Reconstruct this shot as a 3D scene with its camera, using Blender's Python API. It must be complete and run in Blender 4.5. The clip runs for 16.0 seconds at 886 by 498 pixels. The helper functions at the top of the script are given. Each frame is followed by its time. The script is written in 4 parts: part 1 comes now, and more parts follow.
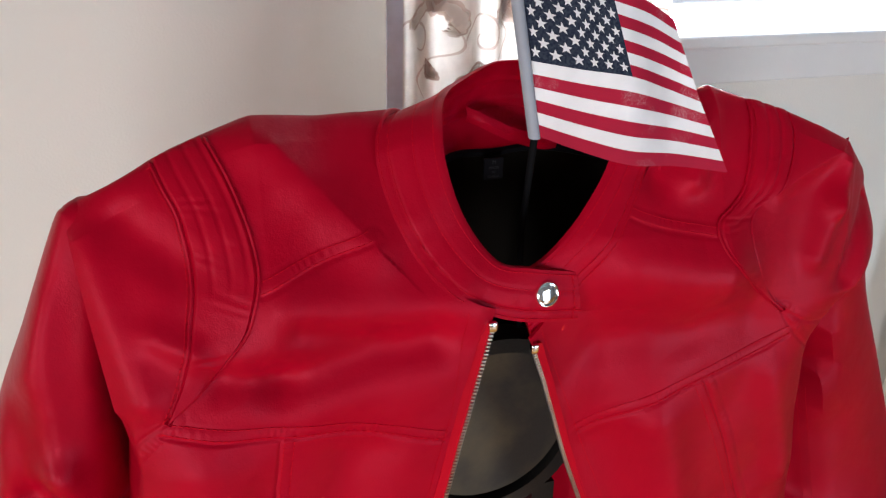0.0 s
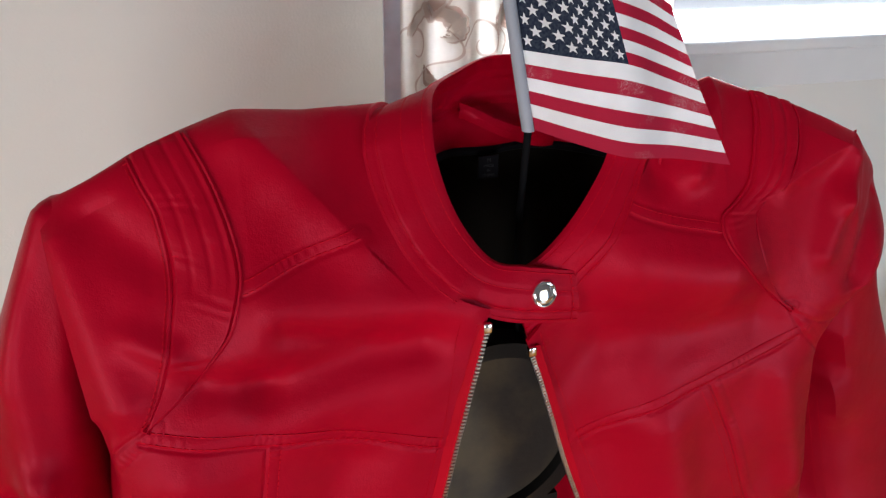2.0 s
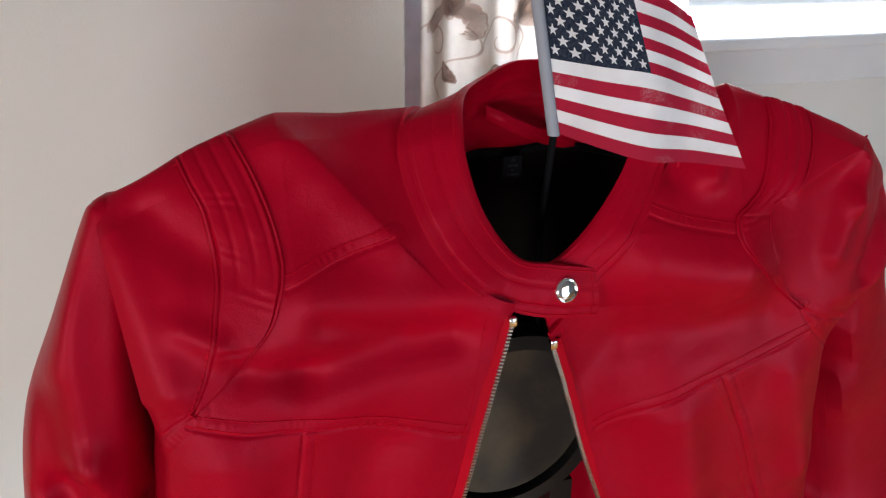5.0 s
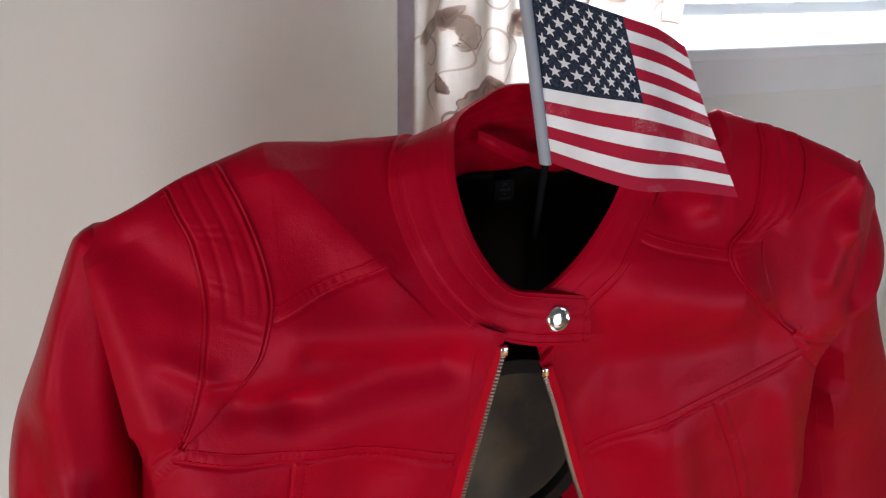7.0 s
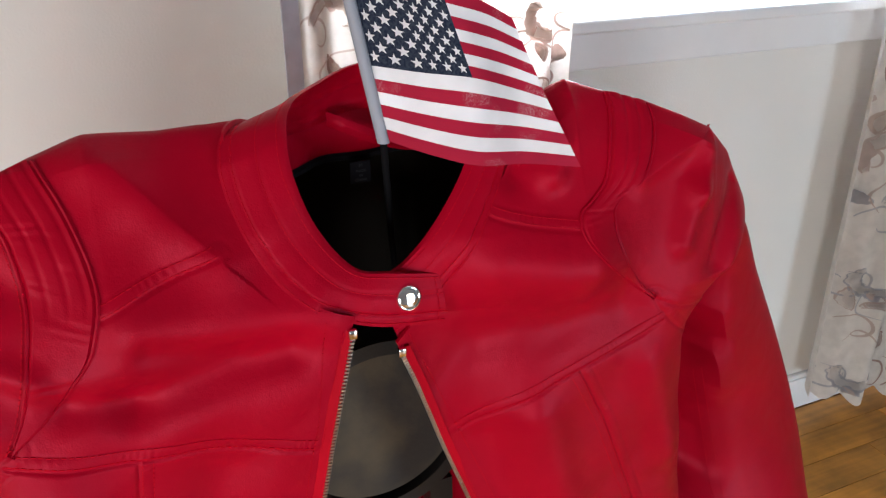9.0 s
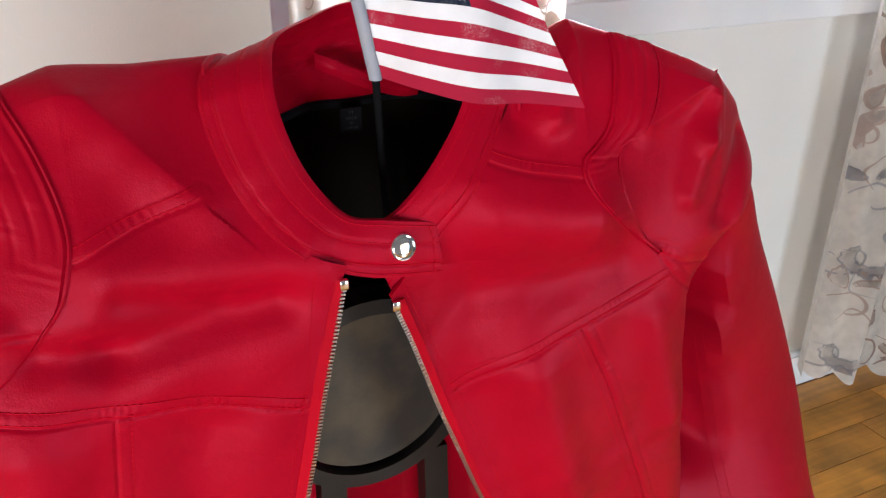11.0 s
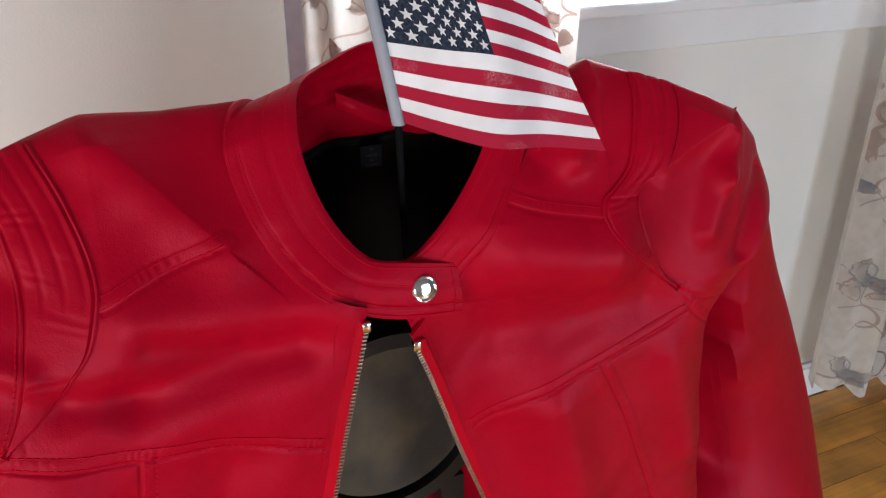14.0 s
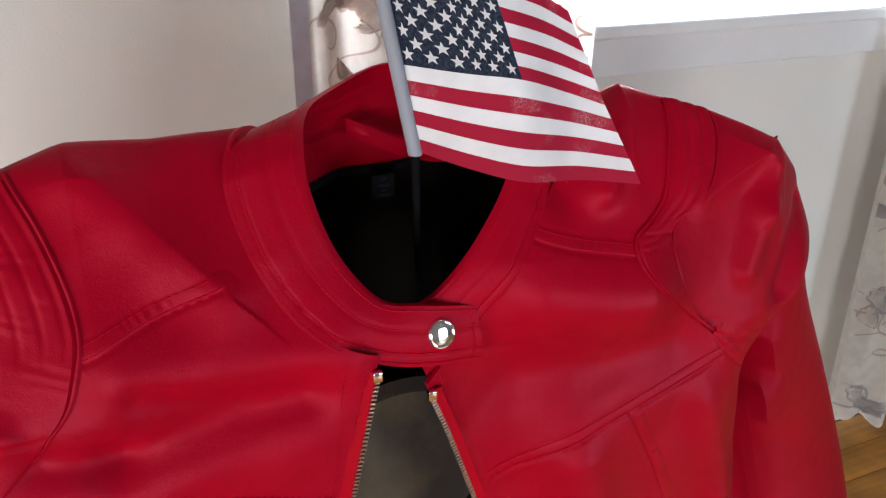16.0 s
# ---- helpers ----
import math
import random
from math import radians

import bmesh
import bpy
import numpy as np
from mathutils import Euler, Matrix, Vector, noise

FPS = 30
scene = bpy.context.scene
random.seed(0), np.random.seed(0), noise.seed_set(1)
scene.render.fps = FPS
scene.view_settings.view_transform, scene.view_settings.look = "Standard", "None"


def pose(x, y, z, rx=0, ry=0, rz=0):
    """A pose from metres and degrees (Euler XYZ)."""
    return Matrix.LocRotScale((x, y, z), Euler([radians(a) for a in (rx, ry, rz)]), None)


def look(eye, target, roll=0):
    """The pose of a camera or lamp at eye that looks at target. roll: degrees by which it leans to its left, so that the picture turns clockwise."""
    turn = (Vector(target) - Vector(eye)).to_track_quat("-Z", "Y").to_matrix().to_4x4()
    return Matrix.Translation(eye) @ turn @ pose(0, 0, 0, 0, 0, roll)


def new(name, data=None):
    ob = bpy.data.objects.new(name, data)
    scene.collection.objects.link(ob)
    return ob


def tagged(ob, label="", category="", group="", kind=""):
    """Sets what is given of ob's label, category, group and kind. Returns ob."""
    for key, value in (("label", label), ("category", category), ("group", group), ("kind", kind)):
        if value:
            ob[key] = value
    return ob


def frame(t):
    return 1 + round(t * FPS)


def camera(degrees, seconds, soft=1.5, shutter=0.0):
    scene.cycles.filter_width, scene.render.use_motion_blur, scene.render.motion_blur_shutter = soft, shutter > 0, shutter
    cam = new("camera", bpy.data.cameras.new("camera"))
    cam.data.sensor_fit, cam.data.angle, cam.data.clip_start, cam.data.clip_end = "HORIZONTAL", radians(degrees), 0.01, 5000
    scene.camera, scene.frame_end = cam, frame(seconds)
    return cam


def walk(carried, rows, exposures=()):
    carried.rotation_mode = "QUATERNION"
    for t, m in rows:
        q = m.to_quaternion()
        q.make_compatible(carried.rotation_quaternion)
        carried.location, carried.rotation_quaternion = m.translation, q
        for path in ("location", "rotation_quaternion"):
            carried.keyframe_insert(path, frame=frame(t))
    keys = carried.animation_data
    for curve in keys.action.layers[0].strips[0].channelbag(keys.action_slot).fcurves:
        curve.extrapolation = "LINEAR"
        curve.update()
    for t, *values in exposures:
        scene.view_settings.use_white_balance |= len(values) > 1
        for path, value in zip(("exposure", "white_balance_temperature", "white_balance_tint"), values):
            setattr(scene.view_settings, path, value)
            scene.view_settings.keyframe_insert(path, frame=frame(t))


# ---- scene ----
# brightness of the picture as the film camera adapts
EXPO = [(0.0, 0.68), (0.5, 0.15), (1.0, 0.1), (1.5, -0.05), (2.0, 0.52), (2.5, 0.97), (3.0, 0.97), (3.5, 1.02), (4.0, 0.89), (4.5, 0.82), (5.0, 0.4), (7.5, 0.2), (8.0, 0.05), (8.5, 0.43), (11.0, 0.97), (12.5, 1.04), (13.5, 0.82), (14.5, 0.47), (15.5, 0.35), (16.0, 0.62)]
cam = camera(58.5, 16.0, soft=1.3)
LIFT = 0.32  # height of the floor below the plan's zero
ROWS = [
    (0.0, -0.0, 0.0, 0.84, 66.001, -1.5, -20.164),
    (0.5, -0.0007, -0.0075, 0.8621, 66.677, -1.111, -20.055),
    (1.0, 0.0019, -0.008, 0.8709, 67.303, -1.164, -20.077),
    (1.5, -0.0002, -0.0036, 0.872, 67.701, -1.104, -20.098),
    (2.0, 0.0127, 0.0079, 0.8237, 67.26, -0.689, -19.882),
    (2.5, 0.0278, 0.0076, 0.81, 66.934, -0.079, -20.134),
    (3.0, 0.0141, 0.0064, 0.7955, 65.925, -1.323, -19.666),
    (3.5, -0.0002, -0.0081, 0.7808, 65.339, -1.178, -19.39),
    (4.0, -0.0009, -0.0123, 0.811, 65.698, -0.731, -19.492),
    (4.5, -0.0073, -0.0105, 0.8134, 66.419, -0.781, -19.504),
    (5.0, -0.0054, -0.006, 0.8367, 66.44, -1.093, -19.175),
    (5.2, -0.0008, -0.0062, 0.8382, 66.799, -1.018, -19.294),
    (7.3, -0.0009, 0.0032, 0.852, 66.287, -1.408, -19.532),
    (7.5, 0.0244, -0.0103, 0.8441, 67.236, -0.893, -19.403),
    (8.0, 0.0413, -0.0293, 0.8564, 67.442, -0.951, -20.917),
    (8.5, 0.0454, -0.0228, 0.8504, 65.42, -0.241, -22.31),
    (8.7, 0.0539, -0.0191, 0.8518, 65.181, -0.031, -23.489),
    (10.8, 0.0612, -0.005, 0.8182, 64.417, 0.177, -25.06),
    (11.0, 0.0581, -0.0014, 0.8178, 64.253, -0.145, -24.851),
    (11.5, 0.0514, 0.0046, 0.8108, 63.688, -0.401, -24.359),
    (12.0, 0.054, 0.0059, 0.808, 63.22, -0.281, -24.103),
    (12.5, 0.055, 0.0074, 0.8165, 63.222, -0.186, -24.182),
    (13.0, 0.0544, 0.0058, 0.8264, 63.425, -0.167, -24.234),
    (13.5, 0.054, 0.0085, 0.8365, 63.878, -0.072, -24.3),
    (14.0, 0.054, 0.0084, 0.839, 64.326, -0.062, -24.336),
    (14.5, 0.0526, 0.0103, 0.842, 64.666, -0.06, -24.308),
    (15.0, 0.0503, 0.0139, 0.8485, 65.213, -0.324, -24.153),
    (15.5, 0.0519, 0.0173, 0.8503, 65.542, -0.457, -24.048),
    (16.0, 0.0626, 0.0471, 0.8336, 65.562, -0.353, -23.947),
]
walk(cam, [(t, pose(x, y, z + LIFT, rx, ry, rz)) for t, x, y, z, rx, ry, rz in ROWS], exposures=EXPO)

# ---------------------------------------------------------------- light
world = bpy.data.worlds.new("sky")
scene.world = world
world.use_nodes = True
wn = world.node_tree
sky = wn.nodes.new("ShaderNodeTexSky")
sky.sky_type, sky.sun_disc = "NISHITA", False
sky.sun_elevation, sky.sun_rotation = radians(40), radians(150)
wn.nodes["Background"].inputs["Strength"].default_value = 0.15
wn.links.new(sky.outputs["Color"], wn.nodes["Background"].inputs["Color"])


def area_lamp(name, eye, target, sx, sy, watts, colour):
    data = bpy.data.lights.new(name, "AREA")
    data.shape, data.size, data.size_y, data.energy, data.color = "RECTANGLE", sx, sy, watts, colour
    ob = new(name, data)
    ob.matrix_world = look(eye, target)
    return ob


area_lamp("daylight_front_window", (1.0, 1.28, LIFT + 1.25), (1.0, 0.2, LIFT + 1.25), 1.4, 1.7, 105, (0.86, 0.93, 1.0))
# Added key light from the left; no window is known there.
area_lamp("added_side_lamp", (-2.18, -1.00, LIFT + 0.40), (0.15, 0.4, LIFT + 0.62), 0.9, 0.9, 20, (1.0, 0.97, 0.95))
# Added frontal light from behind the camera; no window is known at this spot.
area_lamp("added_rear_lamp", (-0.70, -1.98, LIFT + 0.20), (0.15, 0.4, LIFT + 0.62), 0.7, 0.7, 21, (0.97, 0.98, 1.0))
area_lamp("daylight_garden_window", (1.5, -1.98, LIFT + 0.20), (0.9, 0.7, LIFT + 0.60), 0.7, 0.8, 15, (0.62, 0.82, 1.0))


# ---------------------------------------------------------------- materials
def material(name, base, rough=0.5, metal=0.0, grain=0.0, grain_size=200.0, vary=0.12, vary_size=6.0, bump_size=0.0, bump=0.0,
             coat=0.0, other=None, sheen=0.0, spec=0.5, rough_vary=0.08):
    m = bpy.data.materials.new(name)
    m.use_nodes = True
    nt = m.node_tree
    b = nt.nodes["Principled BSDF"]
    co = nt.nodes.new("ShaderNodeTexCoord")
    n1 = nt.nodes.new("ShaderNodeTexNoise")
    n1.inputs["Scale"].default_value, n1.inputs["Detail"].default_value = vary_size, 5
    nt.links.new(co.outputs["Object"], n1.inputs["Vector"])
    mix = nt.nodes.new("ShaderNodeMix")
    mix.data_type = "RGBA"
    other = other or tuple(c * (1 - 2.2 * vary) for c in base)
    mix.inputs[6].default_value, mix.inputs[7].default_value = (*other, 1), (*base, 1)
    ramp = nt.nodes.new("ShaderNodeMapRange")
    ramp.inputs["From Min"].default_value, ramp.inputs["From Max"].default_value = 0.36, 0.62
    nt.links.new(n1.outputs["Fac"], ramp.inputs["Value"])
    nt.links.new(ramp.outputs["Result"], mix.inputs[0])
    nt.links.new(mix.outputs[2], b.inputs["Base Color"])
    b.inputs["Metallic"].default_value = metal
    b.inputs["Specular IOR Level"].default_value = spec
    b.inputs["Coat Weight"].default_value = coat
    b.inputs["Sheen Weight"].default_value = sheen
    n2 = nt.nodes.new("ShaderNodeTexNoise")
    n2.inputs["Scale"].default_value, n2.inputs["Detail"].default_value = grain_size, 3
    nt.links.new(co.outputs["Object"], n2.inputs["Vector"])
    rr = nt.nodes.new("ShaderNodeMapRange")
    rr.inputs["To Min"].default_value, rr.inputs["To Max"].default_value = rough - rough_vary, rough + rough_vary
    nt.links.new(n1.outputs["Fac"], rr.inputs["Value"])
    nt.links.new(rr.outputs["Result"], b.inputs["Roughness"])
    if grain or bump:
        bp = nt.nodes.new("ShaderNodeBump")
        bp.inputs["Strength"].default_value, bp.inputs["Distance"].default_value = 0.5, grain
        nt.links.new(n2.outputs["Fac"], bp.inputs["Height"])
        nt.links.new(bp.outputs["Normal"], b.inputs["Normal"])
        if bump:
            n3 = nt.nodes.new("ShaderNodeTexNoise")
            n3.inputs["Scale"].default_value, n3.inputs["Detail"].default_value = bump_size, 3
            nt.links.new(co.outputs["Object"], n3.inputs["Vector"])
            b2 = nt.nodes.new("ShaderNodeBump")
            b2.inputs["Strength"].default_value, b2.inputs["Distance"].default_value = 0.6, bump
            nt.links.new(n3.outputs["Fac"], b2.inputs["Height"])
            nt.links.new(bp.outputs["Normal"], b2.inputs["Normal"])
            nt.links.new(b2.outputs["Normal"], b.inputs["Normal"])
    return m


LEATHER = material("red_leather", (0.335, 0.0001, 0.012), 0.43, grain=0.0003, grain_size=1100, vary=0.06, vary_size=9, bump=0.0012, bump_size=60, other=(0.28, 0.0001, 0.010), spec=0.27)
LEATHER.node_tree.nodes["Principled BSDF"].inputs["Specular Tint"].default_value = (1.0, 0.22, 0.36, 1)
THREAD = material("red_thread", (0.46, 0.002, 0.014), 0.6, grain=0.0004, grain_size=1500, spec=0.05)
# Brown taken almost to black: the shade inside the neck is in this colour.
LINING = material("shaded_brown_lining", (0.006, 0.0048, 0.0036), 0.75, grain=0.0006, grain_size=600, vary=0.2, spec=0.05)
BLACK_CLOTH = material("black_cloth", (0.006, 0.006, 0.008), 0.8, grain=0.0004, grain_size=800, spec=0.05)
NICKEL = material("polished_nickel", (0.82, 0.82, 0.84), 0.07, metal=1.0, vary=0.02, rough_vary=0.03)
ZIP_METAL = material("dull_brass_zip", (0.56, 0.53, 0.49), 0.34, metal=1.0, vary=0.1)
IRON = material("dark_iron", (0.035, 0.033, 0.032), 0.42, metal=0.6, grain=0.0005, grain_size=500)
WORN_WOOD = material("worn_grey_wood", (0.072, 0.052, 0.029), 0.7, grain=0.0008, grain_size=180, vary=0.25, vary_size=17, other=(0.018, 0.014, 0.012))
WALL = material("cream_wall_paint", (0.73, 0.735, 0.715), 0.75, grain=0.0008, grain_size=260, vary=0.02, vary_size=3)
# Unseen walls and ceiling get a dark grey to hold down bounced light.
DIM_WALL = material("dim_unseen_wall", (0.22, 0.22, 0.225), 0.8, grain=0.0008, grain_size=260, vary=0.03, vary_size=3)
CEIL = material("dim_unseen_ceiling", (0.26, 0.25, 0.24), 0.85, grain=0.0008, grain_size=200, vary=0.02)
TRIM = material("white_gloss_trim", (0.76, 0.78, 0.80), 0.4, grain=0.0003, grain_size=120, vary=0.03)
FLOOR = material("honey_oak_floor", (0.45, 0.20, 0.055), 0.32, grain=0.0004, grain_size=60, vary=0.2, vary_size=14)
BALL = material("pale_wood_bead", (0.32, 0.21, 0.10), 0.5, grain=0.0006, grain_size=150, vary=0.15, vary_size=60)
SLEEVE_CLOTH = material("grey_white_hem", (0.33, 0.35, 0.41), 0.7, grain=0.0003, grain_size=900)
STICK = material("dark_stick", (0.005, 0.005, 0.006), 0.8, spec=0.05, grain=0.0003, grain_size=300)
TAG_GREY = material("woven_grey", (0.025, 0.025, 0.028), 0.8, spec=0.1)


def cloth(name, base, thin=0.35, grain=0.0004, size=1400, other=None, vary=0.05):
    m = material(name, base, 0.8, grain=grain, grain_size=size, vary=vary, vary_size=40, other=other, spec=0.2)
    nt = m.node_tree
    b, out = nt.nodes["Principled BSDF"], nt.nodes["Material Output"]
    tr = nt.nodes.new("ShaderNodeBsdfTranslucent")
    mx = nt.nodes.new("ShaderNodeMixShader")
    mx.inputs[0].default_value = thin
    link = b.inputs["Base Color"].links[0]
    nt.links.new(link.from_socket, tr.inputs["Color"])
    nt.links.new(b.outputs[0], mx.inputs[1])
    nt.links.new(tr.outputs[0], mx.inputs[2])
    nt.links.new(mx.outputs[0], out.inputs["Surface"])
    return m


FLAG_RED = cloth("flag_red", (0.42, 0.012, 0.045), 0.25)
FLAG_WHITE = cloth("flag_white", (0.82, 0.82, 0.84), 0.3)
FLAG_BLUE = cloth("flag_blue", (0.006, 0.011, 0.030), 0.08, other=(0.030, 0.040, 0.062), size=900)
FLAG_BLUE.node_tree.nodes["Noise Texture"].inputs["Scale"].default_value = 750


def worn_print(m, colour, low, high):
    """Flecks where the print has rubbed off, gathered in patches."""
    nt = m.node_tree
    b = nt.nodes["Principled BSDF"]
    co = nt.nodes.new("ShaderNodeTexCoord")
    fleck, patch = nt.nodes.new("ShaderNodeTexNoise"), nt.nodes.new("ShaderNodeTexNoise")
    fleck.inputs["Scale"].default_value, fleck.inputs["Detail"].default_value = 1700, 2
    patch.inputs["Scale"].default_value, patch.inputs["Detail"].default_value = 38, 2
    for n in (fleck, patch):
        nt.links.new(co.outputs["Object"], n.inputs["Vector"])
    f1, f2, both, mix = (nt.nodes.new(k) for k in ("ShaderNodeMapRange", "ShaderNodeMapRange", "ShaderNodeMath", "ShaderNodeMix"))
    f1.inputs["From Min"].default_value, f1.inputs["From Max"].default_value = 0.50, 0.60
    f2.inputs["From Min"].default_value, f2.inputs["From Max"].default_value = low, high
    both.operation, mix.data_type = "MULTIPLY", "RGBA"
    nt.links.new(fleck.outputs["Fac"], f1.inputs["Value"])
    nt.links.new(patch.outputs["Fac"], f2.inputs["Value"])
    nt.links.new(f1.outputs["Result"], both.inputs[0])
    nt.links.new(f2.outputs["Result"], both.inputs[1])
    nt.links.new(both.outputs[0], mix.inputs[0])
    nt.links.new(b.inputs["Base Color"].links[0].from_socket, mix.inputs[6])
    mix.inputs[7].default_value = (*colour, 1)
    nt.links.new(mix.outputs[2], b.inputs["Base Color"])


worn_print(FLAG_RED, (0.62, 0.42, 0.45), 0.57, 0.70)
CURTAIN = cloth("white_curtain_cloth", (0.88, 0.84, 0.80), 0.72)
PRINT_BROWN = cloth("curtain_print_brown", (0.50, 0.37, 0.33), 0.7)
PRINT_GREY = cloth("curtain_print_grey", (0.60, 0.59, 0.62), 0.85)
PRINT_TAUPE = cloth("curtain_print_taupe", (0.66, 0.55, 0.50), 0.7)
PRINT_PALE = cloth("curtain_print_pale", (0.83, 0.79, 0.76), 0.85)


# ---------------------------------------------------------------- mesh helpers
def thing(name, at, label, category, group="", kind=""):
    ob = new(name)
    ob.location = (at[0], at[1], at[2] + LIFT)
    ob.empty_display_size = 0.05
    return tagged(ob, label, category, group, kind)


def finish(name, bm, mat, parent=None, label="", smooth=True, kind=""):
    me = bpy.data.meshes.new(name)
    off = Vector((0, 0, LIFT))
    p = parent
    while p is not None:
        off -= p.location
        p = p.parent
    bmesh.ops.translate(bm, vec=off, verts=bm.verts[:])
    bmesh.ops.recalc_face_normals(bm, faces=bm.faces[:])
    bm.to_mesh(me)
    bm.free()
    me.materials.append(mat)
    if smooth:
        me.shade_smooth()
        me.set_sharp_from_angle(angle=radians(48))
    ob = new(name, me)
    ob.parent = parent
    return tagged(ob, label, kind=kind)


part = finish


def box(bm, x0, x1, y0, y1, z0, z1, bevel=0.0):
    r = bmesh.ops.create_cube(bm, size=1.0, matrix=Matrix.Translation(((x0 + x1) / 2, (y0 + y1) / 2, (z0 + z1) / 2)) @ Matrix.Diagonal((x1 - x0, y1 - y0, z1 - z0, 1)))
    if bevel:
        es = list({e for v in r["verts"] for e in v.link_edges})
        bmesh.ops.bevel(bm, geom=es, offset=bevel, segments=2, affect="EDGES", profile=0.5)
    return bm


def spline(points, t):
    """Catmull-Rom through the points, t from 0 to 1, evenly by index."""
    n = len(points) - 1
    k = min(int(t * n), n - 1)
    s = t * n - k
    p = [np.array(points[min(max(j, 0), n)], float) for j in (k - 1, k, k + 1, k + 2)]
    return 0.5 * (2 * p[1] + (p[2] - p[0]) * s + (2 * p[0] - 5 * p[1] + 4 * p[2] - p[3]) * s * s + (3 * p[1] - p[0] - 3 * p[2] + p[3]) * s ** 3)


def grid(bm, pts, closed=False):
    """A sheet from a 2D array of points."""
    rows = [[bm.verts.new(p) for p in row] for row in pts]
    for a, b in zip(rows, rows[1:]):
        n = len(a)
        for j in range(n if closed else n - 1):
            bm.faces.new((a[j], a[(j + 1) % n], b[(j + 1) % n], b[j]))
    return rows


def shell(bm, pts, thick):
    """A sheet with thickness behind it, from an array of points (rows, columns, 3)."""
    P = np.asarray(pts, float)
    du, dv = np.gradient(P, axis=1), np.gradient(P, axis=0)
    N = np.cross(du, dv)
    N /= np.linalg.norm(N, axis=2, keepdims=True) + 1e-12
    if N[..., 1].mean() < 0:
        N = -N
    Q = P + N * thick
    a, b = grid(bm, P), grid(bm, Q)
    n, m = len(a), len(a[0])
    for i in range(n - 1):
        bm.faces.new((a[i][0], a[i + 1][0], b[i + 1][0], b[i][0]))
        bm.faces.new((a[i][m - 1], b[i][m - 1], b[i + 1][m - 1], a[i + 1][m - 1]))
    for j in range(m - 1):
        bm.faces.new((a[0][j], b[0][j], b[0][j + 1], a[0][j + 1]))
        bm.faces.new((a[n - 1][j], a[n - 1][j + 1], b[n - 1][j + 1], b[n - 1][j]))


def tube(bm, pts, radius, sides=8):
    pts = [Vector(p) for p in pts]
    rings = []
    for i, p in enumerate(pts):
        d = (pts[min(i + 1, len(pts) - 1)] - pts[max(i - 1, 0)]).normalized()
        a = d.orthogonal().normalized()
        if i and a.dot(last) < 0.2:
            a = (last - d * last.dot(d)).normalized()
        elif i:
            a = (last - d * last.dot(d)).normalized()
        last = a
        b = d.cross(a)
        r = radius[i] if hasattr(radius, "__len__") else radius
        rings.append([bm.verts.new(p + (a * math.cos(k * math.tau / sides) + b * math.sin(k * math.tau / sides)) * r) for k in range(sides)])
    for a, b in zip(rings, rings[1:]):
        for k in range(sides):
            bm.faces.new((a[k], a[(k + 1) % sides], b[(k + 1) % sides], b[k]))
    bm.faces.new(rings[0][::-1])
    bm.faces.new(rings[-1])


# ---------------------------------------------------------------- the room
WALL_Y, FLOOR_Z, CEIL_Z = 1.10, -0.32, 2.10
X0, X1, Y0 = -2.2, 2.9, -2.0
WIN = (0.46, 1.56, 0.65, 1.95)


def structure(name, boxes, mat, label, bevel=0.0):
    bm = bmesh.new()
    for b in boxes:
        box(bm, *b, bevel=bevel)
    ob = finish(name, bm, mat, smooth=False)
    return tagged(ob, label, name.split("_")[0], kind="structure")


structure("floor", [(X0, X1, Y0, WALL_Y, FLOOR_Z - 0.1, FLOOR_Z - 0.004)], FLOOR, "honey-coloured oak floor under the boards")
# Ceiling out of view, darkened so it returns little light.
structure("ceiling", [(X0, X1, Y0, WALL_Y, CEIL_Z, CEIL_Z + 0.1)], CEIL, "unseen ceiling, dark grey to cut bounce light")
structure("wall_window", [(X0, WIN[0], WALL_Y, WALL_Y + 0.16, FLOOR_Z, CEIL_Z), (WIN[1], X1, WALL_Y, WALL_Y + 0.16, FLOOR_Z, CEIL_Z),
                          (WIN[0], WIN[1], WALL_Y, WALL_Y + 0.16, FLOOR_Z, WIN[2] - 0.08), (WIN[0], WIN[1], WALL_Y, WALL_Y + 0.16, WIN[3], CEIL_Z)],
          WALL, "cream painted wall with the window")
# The opening in this unseen wall only houses the added key light.
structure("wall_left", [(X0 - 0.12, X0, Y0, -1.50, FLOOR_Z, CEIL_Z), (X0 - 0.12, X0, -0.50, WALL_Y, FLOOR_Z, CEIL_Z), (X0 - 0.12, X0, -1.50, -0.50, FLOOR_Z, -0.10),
                        (X0 - 0.12, X0, -1.50, -0.50, 0.90, CEIL_Z)], DIM_WALL, "unseen side wall, dark grey to cut bounce, opening for an added lamp")
structure("wall_right", [(X1, X1 + 0.12, Y0, WALL_Y, FLOOR_Z, CEIL_Z)], DIM_WALL, "unseen side wall, dark grey to cut bounce light")
